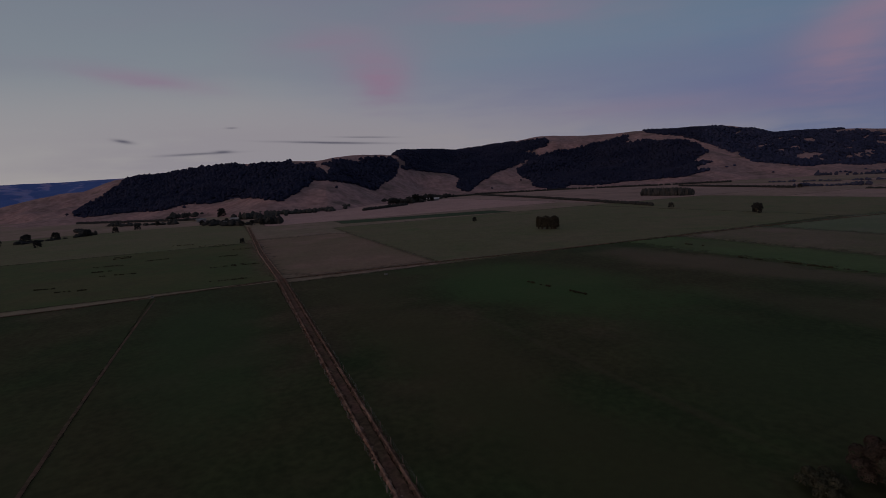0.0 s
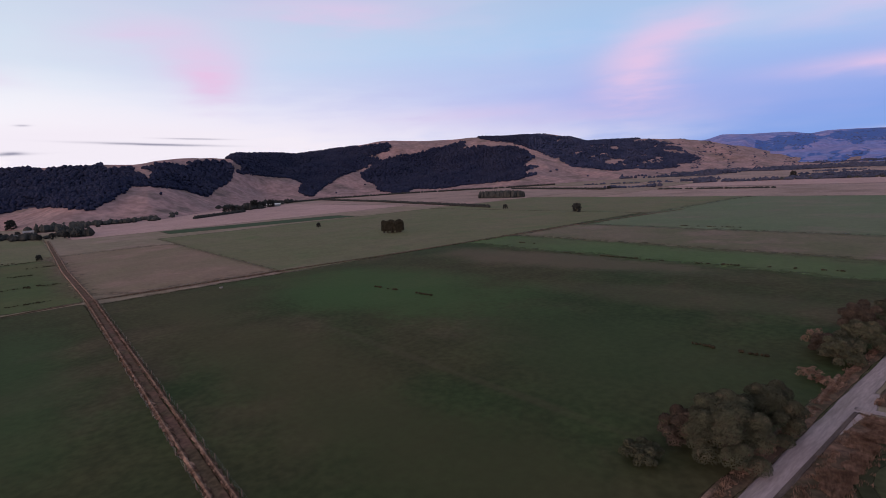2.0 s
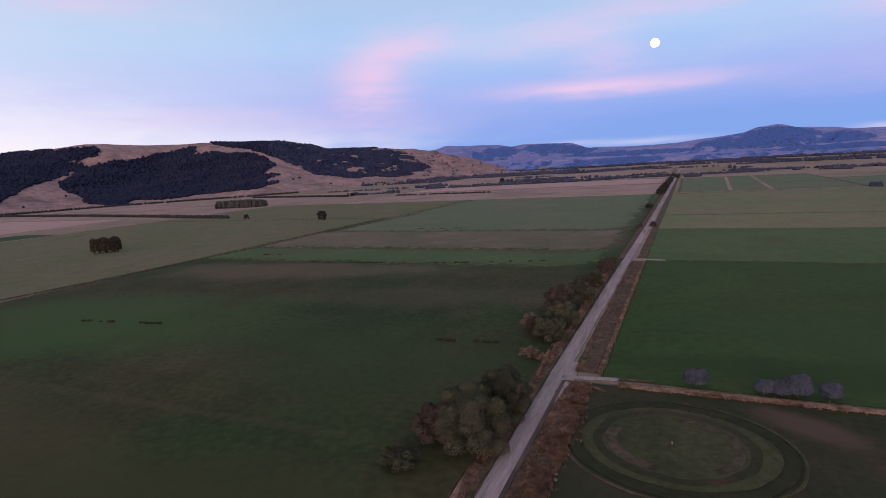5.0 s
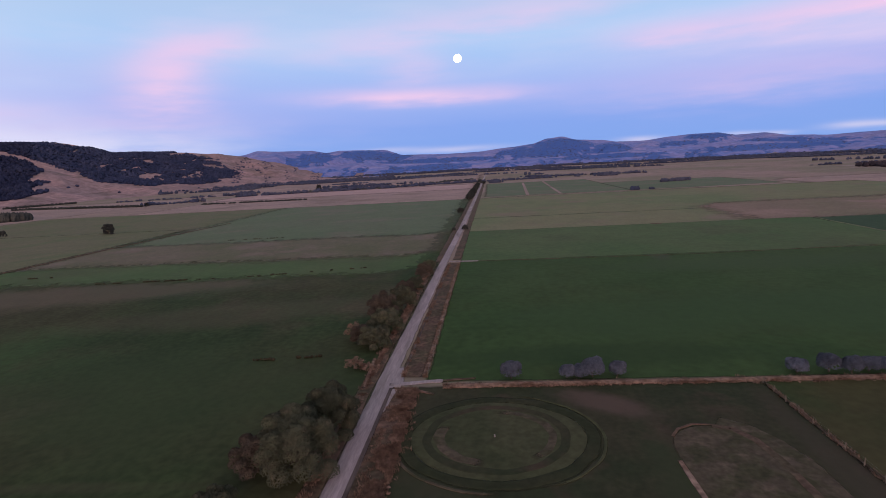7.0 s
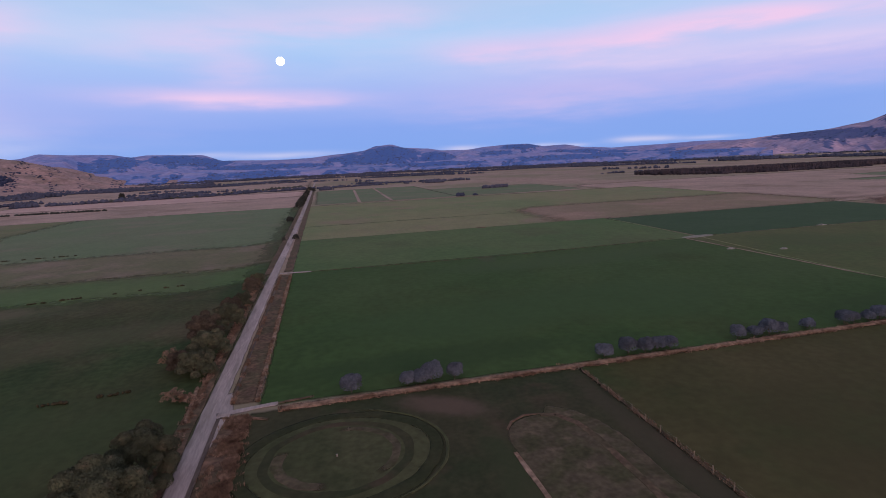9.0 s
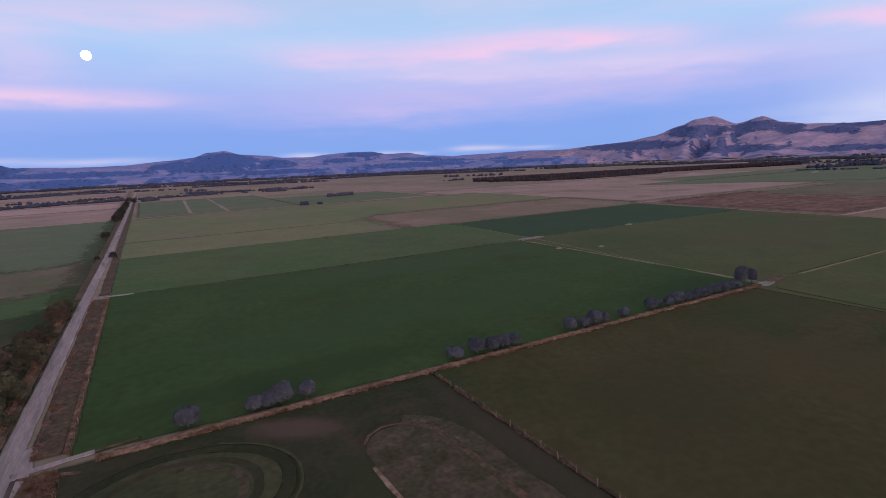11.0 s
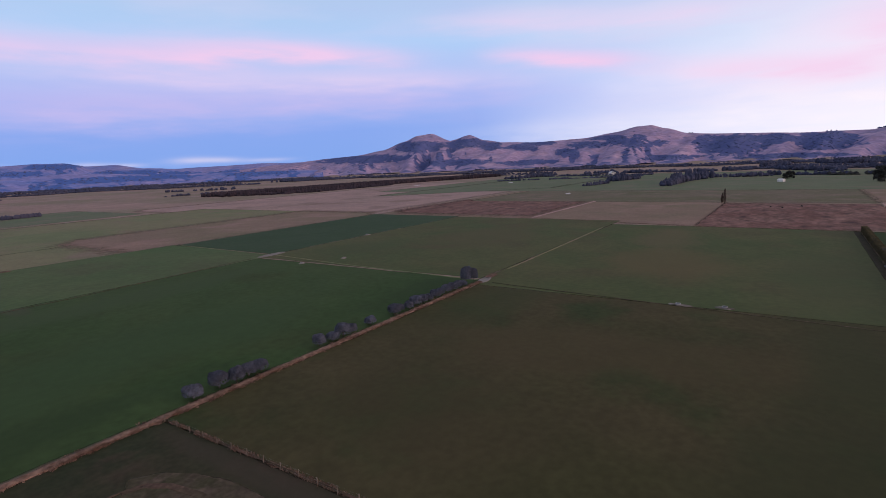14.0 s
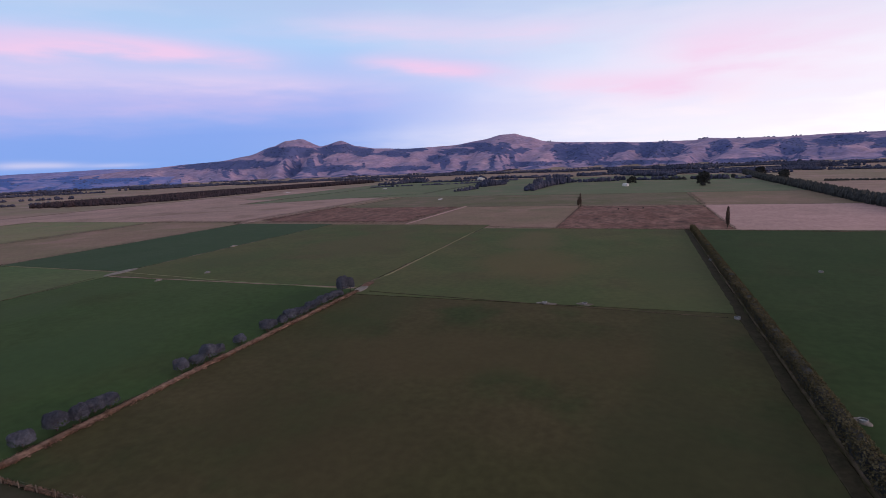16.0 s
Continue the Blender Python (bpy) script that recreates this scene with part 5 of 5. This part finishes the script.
wood("dark_wood", [([(545, 800), (700, 770), (860, 745), (1010, 705), (1170, 655)], 70, 3.4, 7.0), ([(545, 790), (575, 720), (640, 690), (820, 690)], 34, 3.6, 6)], M["bare_wood"], "long dark brown wood of low bare trees across the plain")
WEST_ROWS = [
    ("hedge", [(-1012, 270), (-1060, 400), (-1071, 515)], 4, 3, 4.0, "dark field hedge under the hill"), ("hedge", [(-1071, 515), (-763, 475), (-428, 409)], 4, 2.4, 3.6, "long dark field hedge below the hill"),
    ("hedge", [(-1104, 531), (-1012, 703), (-869, 834), (-779, 945)], 4.5, 3, 4.2, "dark hedge along the foot of the hill"), ("hedge", [(-776, 805), (-499, 724)], 4, 2.4, 3.6, "dark field hedge"),
    ("hedge", [(-775, 190), (-845, 279)], 5, 2.6, 4.6, "short thick dark hedge in dry grass"), ("clump", [(-1000, 300), (-1015, 370), (-1085, 450)], 40, 6, 11, "dark farmyard trees below the hill"), ("clump", [(-900, 292), (-925, 330)], 26, 6, 13, "tall dark trees beside a long shed"),
    ("clump", [(-732, -22), (-659, 16)], 20, 4.6, 8, "low dark garden trees round a farmstead"), ("clump", [(-704, 36), (-634, 57)], 18, 4.6, 9, "dense dark shelter trees beside a farm track"), ("clump", [(-800, 20), (-790, 70)], 26, 6, 13, "tall dark trees behind a farmstead"),
    ("clump", [(-868, 62), (-845, 130), (-905, 175)], 46, 6, 9, "thick dark scrub at the foot of the hill"), ("clump", [(-1010, -40), (-985, -75)], 40, 7, 13, "dark rounded trees at the foot of the hill"),
    ("hedge", [(-894, -156), (-862, -139), (-802, -60)], 8, 4.5, 6.5, "ragged dark hedge of trees near a farmstead"), ("hedge", [(-640, -190), (-700, -140), (-808, -176)], 8, 4.5, 6, "ragged dark hedge of trees"), ("hedge", [(-1060, -230), (-940, -110), (-860, -30)], 5, 3.2, 4, "dark field hedge"),
    ("clump", [(-590, 554), (-532, 562)], 18, 3.3, 10, "dense dark clump of trees in dry pasture"), ("clump", [(-770, 1196), (-735, 1206)], 16, 6, 13, "dark clump of trees at the foot of a spur"), ("hedge", [(-883, 1137), (-820, 1190)], 8, 5, 5, "dark scrub along the foot of a spur"),
    ("hedge", [(-419, 898), (-330, 902), (-190, 912), (-40, 1120)], 7, 4.4, 5.5, "long uneven dark hedge beyond stubble"), ("hedge", [(-395, 700), (-240, 690)], 3, 3, 2.5, "low dark hedge in stubble"),
    ("clump", [(-866, 1426), (-850, 1597)], 70, 8, 12, "scattered dusky trees round houses under the hill"), ("clump", [(-680, 1425), (-562, 1320)], 44, 7, 12, "dusky trees on the plain"), ("clump", [(-560, 1500), (-420, 1560), (-300, 1620)], 60, 9, 10, "scattered dusky trees on the plain")]
for n2, pts2, wide2, gap2, tall2, lab2 in WEST_ROWS:
    wood("tree_clump" if n2 == "clump" else "tree_hedge", [(pts2, wide2, gap2, tall2)], M["dark_leaf"] if tall2 < 10 or pts2[0][1] < 700 else M["scrub"], lab2)
for pts2, wide2, gap2, tall2 in (([(140, 574), (149, 575)], 4, 1.8, 4.2), ([(158, 574), (162, 574)], 3, 1.6, 2.8), ([(206, 692), (242, 700)], 7, 2.4, 4.6), ([(-4, 900), (14, 905)], 8, 3, 5.5)):
    wood("field_bushes", [(pts2, wide2, gap2, tall2)], M["scrub"], "low dark bushes in a far field")
far = []
fr = random.Random(31)
for k in range(110):
    a = fr.uniform(30, -112)
    r0 = fr.uniform(900, 2350)
    x, y = bearing(a, r0)
    if -60 < x < 40 or (430 < x < 1250 and 380 < y < 900 and r0 < 1400):
        continue
    long = fr.uniform(60, 330) * (1 if fr.random() < 0.7 else 0.5)
    turn2 = radians(a + 90 + fr.uniform(-22, 22))
    far.append(([(x, y), (x - math.sin(turn2) * long, y + math.cos(turn2) * long)], fr.uniform(5, 22), 5, fr.uniform(4, 9)))
# The far trees' material carries bluish distance haze in its colour.
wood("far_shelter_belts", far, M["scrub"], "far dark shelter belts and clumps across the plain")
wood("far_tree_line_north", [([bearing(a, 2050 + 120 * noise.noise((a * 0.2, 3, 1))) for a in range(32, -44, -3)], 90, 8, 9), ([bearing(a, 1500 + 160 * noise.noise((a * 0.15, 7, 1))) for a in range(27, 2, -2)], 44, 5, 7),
                              ([bearing(a, 1700 + 160 * noise.noise((a * 0.15, 9, 1))) for a in range(-4, -34, -3)], 34, 7, 7)], M["scrub"], "line of trees along the foot of the far hills, bluish haze in their colour")
wood("far_tree_line_east", [([bearing(a, 1750 + 220 * noise.noise((a * 0.2, 5, 1))) for a in range(-40, -116, -3)], 70, 8, 10), ([bearing(a, 1250 + 160 * noise.noise((a * 0.2, 8, 1))) for a in range(-72, -112, -3)], 36, 7, 9)], M["scrub"], "lines of trees before the eastern hills, bluish haze in their colour")
for n2, pts2, wide2, gap2, tall2, mat2, lab2 in [
        ("low", [(714, 254), (783, 242)], 9, 3.6, 7, "scrub", "low dark shelter belt across a green pasture"), ("block", [(843, 253), (935, 231)], 20, 4.2, 11, "scrub", "dense block of dusky trees in a pasture"),
        ("poplars", [(702, 147), (791, 144), (895, 131)], 13, 4.0, 14, "scrub", "tall brown poplar belt running away across the plain"), ("pines", [(856, 138), (898, 124)], 18, 5, 16, "scrub", "dark pines at the end of a poplar belt"),
        ("row", [(925, 129), (922, 88), (935, 46)], 14, 5, 10, "scrub", "uneven row of dusky trees"), ("row", [(937, -32), (931, -85), (956, -130)], 14, 5, 9, "dark_leaf", "uneven row of dark trees"),
        ("pines", [(1241, 26), (1087, -39)], 44, 7, 12, "scrub", "dark dense pine block on the plain"), ("pines", [(1463, 69), (1348, 36)], 30, 7, 16, "scrub", "dusky tree block on the plain"), ("pines", [(1624, -50), (1502, -126)], 60, 8, 15, "scrub", "dusky tree block on the plain"),
        ("pines", [(1239, -161), (1202, -221)], 44, 7, 12, "scrub", "dark dense pine block on the plain"), ("pines", [(1798, -336), (1756, -418)], 60, 9, 15, "scrub", "dusky tree block on the plain"), ("row", [(1264, -271), (1427, -373), (1409, -453)], 14, 6, 11, "scrub", "uneven row of dusky trees"),
        ("hedge", [(1098, -172), (930, -160), (822, -156), (645, -152), (465, -147), (385, -150)], 9, 3.4, 8, "dark_leaf", "long ragged dark hedge of trees beside stubble"), ("hedge", [(795, -209), (769, -335)], 3, 2.4, 3, "dark_leaf", "dark field hedge"),
        ("hedge", [(989, -374), (1048, -462)], 4, 3, 4, "dark_leaf", "dark field hedge"), ("block", [(1012, 505), (1174, 487)], 34, 5, 10, "scrub", "dense block of dusky trees in a pasture")]:
    wood("tree_belt" if n2 != "hedge" else "tree_hedge", [(pts2, wide2, gap2, tall2)], M[mat2], lab2)
# scrub in the gullies of the eastern hills and on the far hills
gully, flank_scrub = [], []
for hills, a0, a1, test, count in ((east, -40, -126, east_bush, 12000), (north, 40, -50, north_bush, 9000), (foothill, 33, -43, foot_bush, 3000)):
    for _ in range(count):
        a, s = fr.uniform(a0, a1), fr.uniform(0.02, 1.0)
        x, y, z = hills.place(a, s)
        if test(a, s, math.degrees(math.atan2(z - 40, math.hypot(x, y)))) > 0.06 or fr.random() < 0.002:
            gully.append((x, y, z - 3, fr.uniform(10, 18), fr.uniform(3.8, 5.6), False))
for _ in range(1500):
    a, s = fr.uniform(29, 15), fr.uniform(0.02, 1.0)
    x, y, z = west.place(a, s)
    if side_bush(a, s) > 0.12 or s < 0.06:
        flank_scrub.append((x, y, z - 2, fr.uniform(6, 11), fr.uniform(3.0, 4.2), False))
ridge_trees = []
for a, n3 in ((-92.3, 3), (-95.8, 9), (-98.6, 3), (-101.0, 5), (-103.2, 4), (-107.9, 4), (-81.2, 2), (-110.5, 3)):
    for _ in range(n3):
        x, y, z = east.place(a + fr.uniform(-0.55, 0.55), 1.0)
        ridge_trees.append((x, y, z - 2, fr.uniform(8, 13), fr.uniform(5, 9), False))
v, fc = lumpy(ridge_trees, 6)
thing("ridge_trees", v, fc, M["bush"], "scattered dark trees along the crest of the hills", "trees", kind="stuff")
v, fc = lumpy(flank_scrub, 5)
thing("flank_scrub", v, fc, M["flank_bush_hazed"], "scrub in the gullies of a dry hill flank, distance haze in its colour", "scrub", kind="stuff")
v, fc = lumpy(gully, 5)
thing("hill_scrub", v, fc, M["bush"], "scrub and bush in the gullies of the far hills, bluish haze in their colour", "scrub", kind="stuff")

# ---- long dry grass ----


def tufts(name, pts, tall, mat, label, seed):
    """Tufts of bent blades; pts are places on the ground."""
    g2 = random.Random(seed)
    verts, faces = [], []
    for x, y in pts:
        for _ in range(11):
            a = g2.uniform(0, 6.283)
            h, w, lean = tall * g2.uniform(0.5, 1.2), g2.uniform(0.02, 0.055), g2.uniform(0.15, 0.6)
            bx, by = x + g2.uniform(-0.35, 0.35), y + g2.uniform(-0.35, 0.35)
            o = len(verts)
            ca, sa = math.cos(a), math.sin(a)
            verts += [(bx - sa * w, by + ca * w, 0.08), (bx + sa * w, by - ca * w, 0.08), (bx + ca * lean * h * 0.5 + sa * w, by + sa * lean * h * 0.5 - ca * w, h * 0.7), (bx + ca * lean * h, by + sa * lean * h, h)]
            faces += [(o, o + 1, o + 2), (o, o + 2, o + 3)]
    return thing(name, verts, faces, M[mat], label, "grass", kind="stuff")


gr = random.Random(41)


def along(x0, y0, x1, y1, width, n, clump=0.0):
    out = []
    while len(out) < n:
        t = gr.random()
        w = gr.gauss(0, width / 2.4)
        x, y = x0 + (x1 - x0) * t, y0 + (y1 - y0) * t
        d = math.hypot(x1 - x0, y1 - y0)
        x, y = x - (y1 - y0) / d * w, y + (x1 - x0) / d * w
        if noise.noise((x * 0.35, y * 0.35, 6)) > clump - 0.35 + 0.1:
            out.append((x, y))
    return out


tufts("verge_grass_east", along(-20.4, 35, -20.4, 97, 2.2, 3400, 0.05) + along(-19.0, 35, -19.0, 95, 0.5, 700, 0.0) + along(-18.1, 102, -18.0, 214, 0.4, 900) + along(-22.2, 102, -21.6, 214, 0.4, 350, 0.3), 0.5, "dry_grass", "long dry orange-brown grass on the road verge", 1)
tufts("verge_grass_west", along(-28.7, 40, -28.5, 214, 1.0, 1300, 0.05), 0.5, "dry_grass", "long dry grass under the roadside trees", 2)
tufts("bank_grass", along(-14, 97.6, 150, 99.4, 1.1, 3600, 0.0), 0.45, "dry_grass", "long dry grass on a bank", 3)
tufts("track_grass", along(-45, 18.9, -243, 21.1, 0.4, 1700, 0.05) + along(-45, 16.3, -243, 18.5, 0.5, 2000, 0.05), 0.45, "dry_grass", "tufts of pale dry grass edging a farm track", 4)
tufts("fence_grass", along(40.3, 97, 40.5, 10, 0.3, 420, 0.1) + along(-241.5, 24, -231, 216, 0.5, 900, 0.1), 0.4, "dry_grass", "dry grass along field fences", 5)


def tussocks(name, pts, wide, mat, label, seed):
    """Low rounded cushions of grass in one mesh."""
    g3 = random.Random(seed)
    v3, f3 = lumpy([(x, y, 0.05, wide * g3.uniform(0.6, 1.4), wide * g3.uniform(0.4, 0.8), False) for x, y in pts], 6)
    return thing(name, v3, f3, M[mat], label, "grass", kind="stuff")


tussocks("track_tussocks", along(-45, 18.9, -243, 21.1, 0.35, 420, 0.0) + along(-45, 16.3, -243, 18.5, 0.45, 560, 0.0), 0.55, "dry_grass", "pale dry tussocks edging a farm track", 6)
tussocks("verge_tussocks", along(-20.5, 30, -20.5, 97, 1.7, 360, 0.15) + along(-18.2, 102, -18.0, 214, 0.3, 260, 0.0) + along(-28.4, 40, -28.2, 214, 0.9, 260, 0.2), 0.42, "dry_grass", "dry tussocks on the road verge", 7)
tussocks("bank_tussocks", along(-14, 97.6, 150, 99.4, 0.8, 600, 0.05) + along(40.3, 97, 40.5, 10, 0.15, 110, 0.15), 0.4, "dry_grass", "dry tussocks along a bank and fence", 8)

rushes = []
for k in range(16):
    x0, y0 = -262 - 13 * k + gr.uniform(-8, 8), gr.uniform(-90, 6)
    rushes += along(x0, y0, x0 + gr.uniform(-3, 3), y0 + gr.uniform(8, 22), 1.2, 26, 0.1)
for x0, y0, x1, y1 in [(-104, 201, -85, 205), (-76, 207, -68, 209), (-61, 210, -53, 211), (-170, 102, -140, 106), (-59, 112, -42, 114), (-163, 313, -129, 315), (-204, 214, -191, 215), (-159, 198, -110, 201)]:
    rushes += along(x0, y0, x1, y1, 0.5, int(1.6 * math.hypot(x1 - x0, y1 - y0)), 0.2)
tussocks("drain_rushes", rushes, 0.75, "rush", "broken lines of dark rushes along old drains in pasture", 9)

# ---- fences ----


def fence(label, pts, gap, tall=1.15):
    root = tagged(new("fence"), label, "fence", "field fences")
    post_mesh = None
    n = 0
    for (xa, ya), (xb, yb) in zip(pts, pts[1:]):
        k = max(1, int(math.hypot(xb - xa, yb - ya) / gap))
        for i in range(k + 1):
            x, y = xa + (xb - xa) * i / k, ya + (yb - ya) * i / k
            if post_mesh is None:
                bm = bmesh.new()
                tube(bm, (0, 0, -0.3), (0, 0, tall), 0.09, 0.075, 7)
                post_mesh = bpy.data.meshes.new("post")
                bm.to_mesh(post_mesh)
                bm.free()
                post_mesh.materials.append(M["wood_post"])
            p = new("post", post_mesh)
            p.parent = root
            p.matrix_basis = pose(x, y, 0, gr.uniform(-3, 3), gr.uniform(-3, 3), gr.uniform(0, 360))
            n += 1
        for h in (0.35, 0.7, 1.05):
            bm = bmesh.new()
            tube(bm, (xa, ya, h), (xb, yb, h), 0.005, 0.005, 4)
            part("wire", bm, M["paint_grey"], root)
    return root


fence("weathered post and wire fence beside a horse paddock", [(40.0, 97), (40.2, 5)], 3.5)
fence("weathered post and wire fence along a road verge", [(-17.6, 102.5), (-17.6, 214)], 5)
fence("weathered post and wire fence along a farm track", [(-45, 19.6), (-241, 21.8)], 6)
fence("weathered post and wire fence along a farm track", [(-45, 15.5), (-241, 17.6)], 6)
fence("weathered post and wire fence along a field edge", [(-241.2, 24), (-239, 88), (-233.4, 144), (-230, 205)], 7)

# ---- troughs, gateways and sheds ----


def slab(bm, rx, ry, h, seed):
    vs = [(rx * (1 + 0.18 * noise.noise((k, seed, 0))) * math.cos(6.283 * k / 16), ry * (1 + 0.18 * noise.noise((k, seed, 3))) * math.sin(6.283 * k / 16)) for k in range(16)]
    lo, hi = [bm.verts.new((x, y, -0.05)) for x, y in vs], [bm.verts.new((x * 0.96, y * 0.96, h)) for x, y in vs]
    bm.faces.new(hi)
    for k in range(16):
        bm.faces.new((lo[k], lo[(k + 1) % 16], hi[(k + 1) % 16], hi[k]))


def trough(x, y, turn, rx=2.6, ry=1.7, mat="concrete"):
    root = tagged(new("water_trough"), "round concrete water trough on a bare worn pad in pasture", "trough", "field troughs")
    bm = bmesh.new()
    slab(bm, rx, ry, 0.14, x)
    part("worn_pad", bm, M[mat], root, "pale bare trampled pad")
    bm = bmesh.new()
    r0 = []
    for r, z in ((0.7, 0.1), (0.7, 0.5), (0.6, 0.5), (0.58, 0.25), (0.0, 0.25)):
        r0.append([bm.verts.new((r * math.cos(6.283 * k / 16), r * math.sin(6.283 * k / 16), z)) for k in range(16)] if r else [bm.verts.new((0, 0, z))])
    for lo, hi in zip(r0, r0[1:]):
        for k in range(16):
            if len(hi) > 1:
                bm.faces.new((lo[k], lo[(k + 1) % 16], hi[(k + 1) % 16], hi[k]))
            else:
                bm.faces.new((lo[k], lo[(k + 1) % 16], hi[0]))
    tank = part("tank", bm, M["paint_grey"], root, "grey concrete tank")
    bm = bmesh.new()
    bmesh.ops.create_circle(bm, cap_ends=True, segments=16, radius=0.59, matrix=Matrix.Translation((0, 0, 0.38)))
    part("water", bm, M["water"], tank, "still dark water")
    root.matrix_basis = pose(x, y, 0.05, 0, 0, turn)
    return root


for x, y, tn, rx, ry in [(151, 187, 0, 2.8, 1.8), (167.5, 178.4, 20, 3.0, 1.8), (232, 221, 0, 5.0, 1.8), (146.5, 37, 80, 4.2, 1.8), (148, 26, 60, 3.0, 1.8), (141.7, -11, 0, 2.0, 1.2), (89, -19.5, 30, 2.4, 1.4), (203, -45, 0, 2.0, 1.2), (221, -14.2, 0, 2.2, 1.0), (-222, 62, 0, 1.6, 1.0), (-236, -30, 0, 2.2, 1.2)]:
    trough(x, y, tn, rx * 0.6, ry * 0.6)


def gateway(x, y, rx, ry, turn, label, mat="mud"):
    bm = bmesh.new()
    slab(bm, rx, ry, 0.08, x + y)
    me2 = bpy.data.meshes.new("gateway")
    bm.to_mesh(me2)
    bm.free()
    me2.materials.append(M[mat])
    ob = tagged(new("gateway", me2), label, "gateway", kind="structure")
    ob.matrix_basis = pose(x, y, 0.13, 0, 0, turn)


gateway(161.5, 219.5, 8.5, 2.6, 4, "pale trampled gateway between fields", "concrete")
gateway(153, 99.4, 4.8, 1.8, 8, "pale gravel gateway at the end of a bank", "concrete")
gateway(146.2, 36, 1.0, 2.6, 0, "grey trampled mud along a fence")
gateway(147.8, 26, 0.9, 2.4, 0, "grey trampled mud along a fence")
gateway(160, 100.5, 4.5, 1.6, 5, "trampled earth gateway", "dirt")
gateway(573, 224, 9, 2.6, 12, "white sheeting laid over a low heap in rough grass", "pale_cover")
gateway(796, 594, 12, 3.5, 10, "white sheeting laid over a low heap in rough grass", "pale_cover")
gateway(855, 432, 12, 3.5, 10, "white sheeting laid over a low heap in rough grass", "pale_cover")
gateway(84, 305, 3, 2, 0, "worn bare spot at a field edge", "dirt")


def shed(x, y, long, wide, high, turn, label, wall="paint_grey", top="paint_white"):
    root = tagged(new("shed"), label, "shed", "farm sheds")
    bm = bmesh.new()
    box(bm, -long / 2, long / 2, -wide / 2, wide / 2, -0.2, high)
    walls = part("wall", bm, M[wall], root)
    bm = bmesh.new()
    o, rise = 0.4, wide * 0.22
    for sgn in (-1, 1):
        q = [(-long / 2 - o, sgn * (wide / 2 + o), high - 0.1), (long / 2 + o, sgn * (wide / 2 + o), high - 0.1), (long / 2 + o, 0, high + rise), (-long / 2 - o, 0, high + rise)]
        lo = [bm.verts.new(p) for p in q]
        hi = [bm.verts.new((p[0], p[1], p[2] + 0.12)) for p in q]
        bm.faces.new(lo if sgn > 0 else lo[::-1])
        bm.faces.new(hi[::-1] if sgn > 0 else hi)
        for k in range(4):
            bm.faces.new((lo[k], lo[(k + 1) % 4], hi[(k + 1) % 4], hi[k]))
    roof = part("roof", bm, M[top], root, "pale iron gable roof")
    bm = bmesh.new()
    tube(bm, (-long / 2 - o, 0, high + rise + 0.1), (long / 2 + o, 0, high + rise + 0.1), 0.12, 0.12, 6)
    part("ridge_cap", bm, M["paint_grey"], roof, "grey iron ridge capping")
    # A flat panel whose dark colour stands for the shade inside a doorway.
    bm = bmesh.new()
    box(bm, -1.6, 1.6, -wide / 2 - 0.06, -wide / 2 + 0.02, 0, min(3.0, high * 0.85))
    part("door", bm, M["rut"], walls, "dark panel for an open doorway, inner shade put into its colour")
    root.matrix_basis = pose(x, y, 0, 0, 0, turn)


shed(768, 27, 7, 5, 2.6, 60, "small white farm shed among trees", "paint_white")
shed(-948, 367, 24, 8, 3.6, 70, "long low shed with a pale roof below the hill")
shed(-692, 3, 11, 7, 3.0, 100, "grey farm shed among trees", "paint_grey", "paint_grey")
shed(-771, 11, 10, 7, 3.0, 80, "farm cottage with a grey roof among trees", "paint_grey", "paint_grey")
shed(-815, -32, 12, 7, 3.2, 110, "grey farm shed among trees", "paint_grey", "paint_grey")
shed(-1047, -8, 12, 8, 3.2, 95, "grey farm shed at the foot of a hill", "paint_grey", "paint_grey")
shed(1120, 330, 22, 10, 5, 30, "distant pale roofed barn", "paint_white")

bm = bmesh.new()
tube(bm, (0, 0, -0.2), (0, 0, 0.45), 0.13, 0.12, 8)
me = bpy.data.meshes.new("marker_post")
bm.to_mesh(me)
bm.free()
me.materials.append(M["concrete"])
tagged(new("marker_post", me), "short pale post in the middle of a riding ring", "post").location = (-5.2, 79.8, 0)
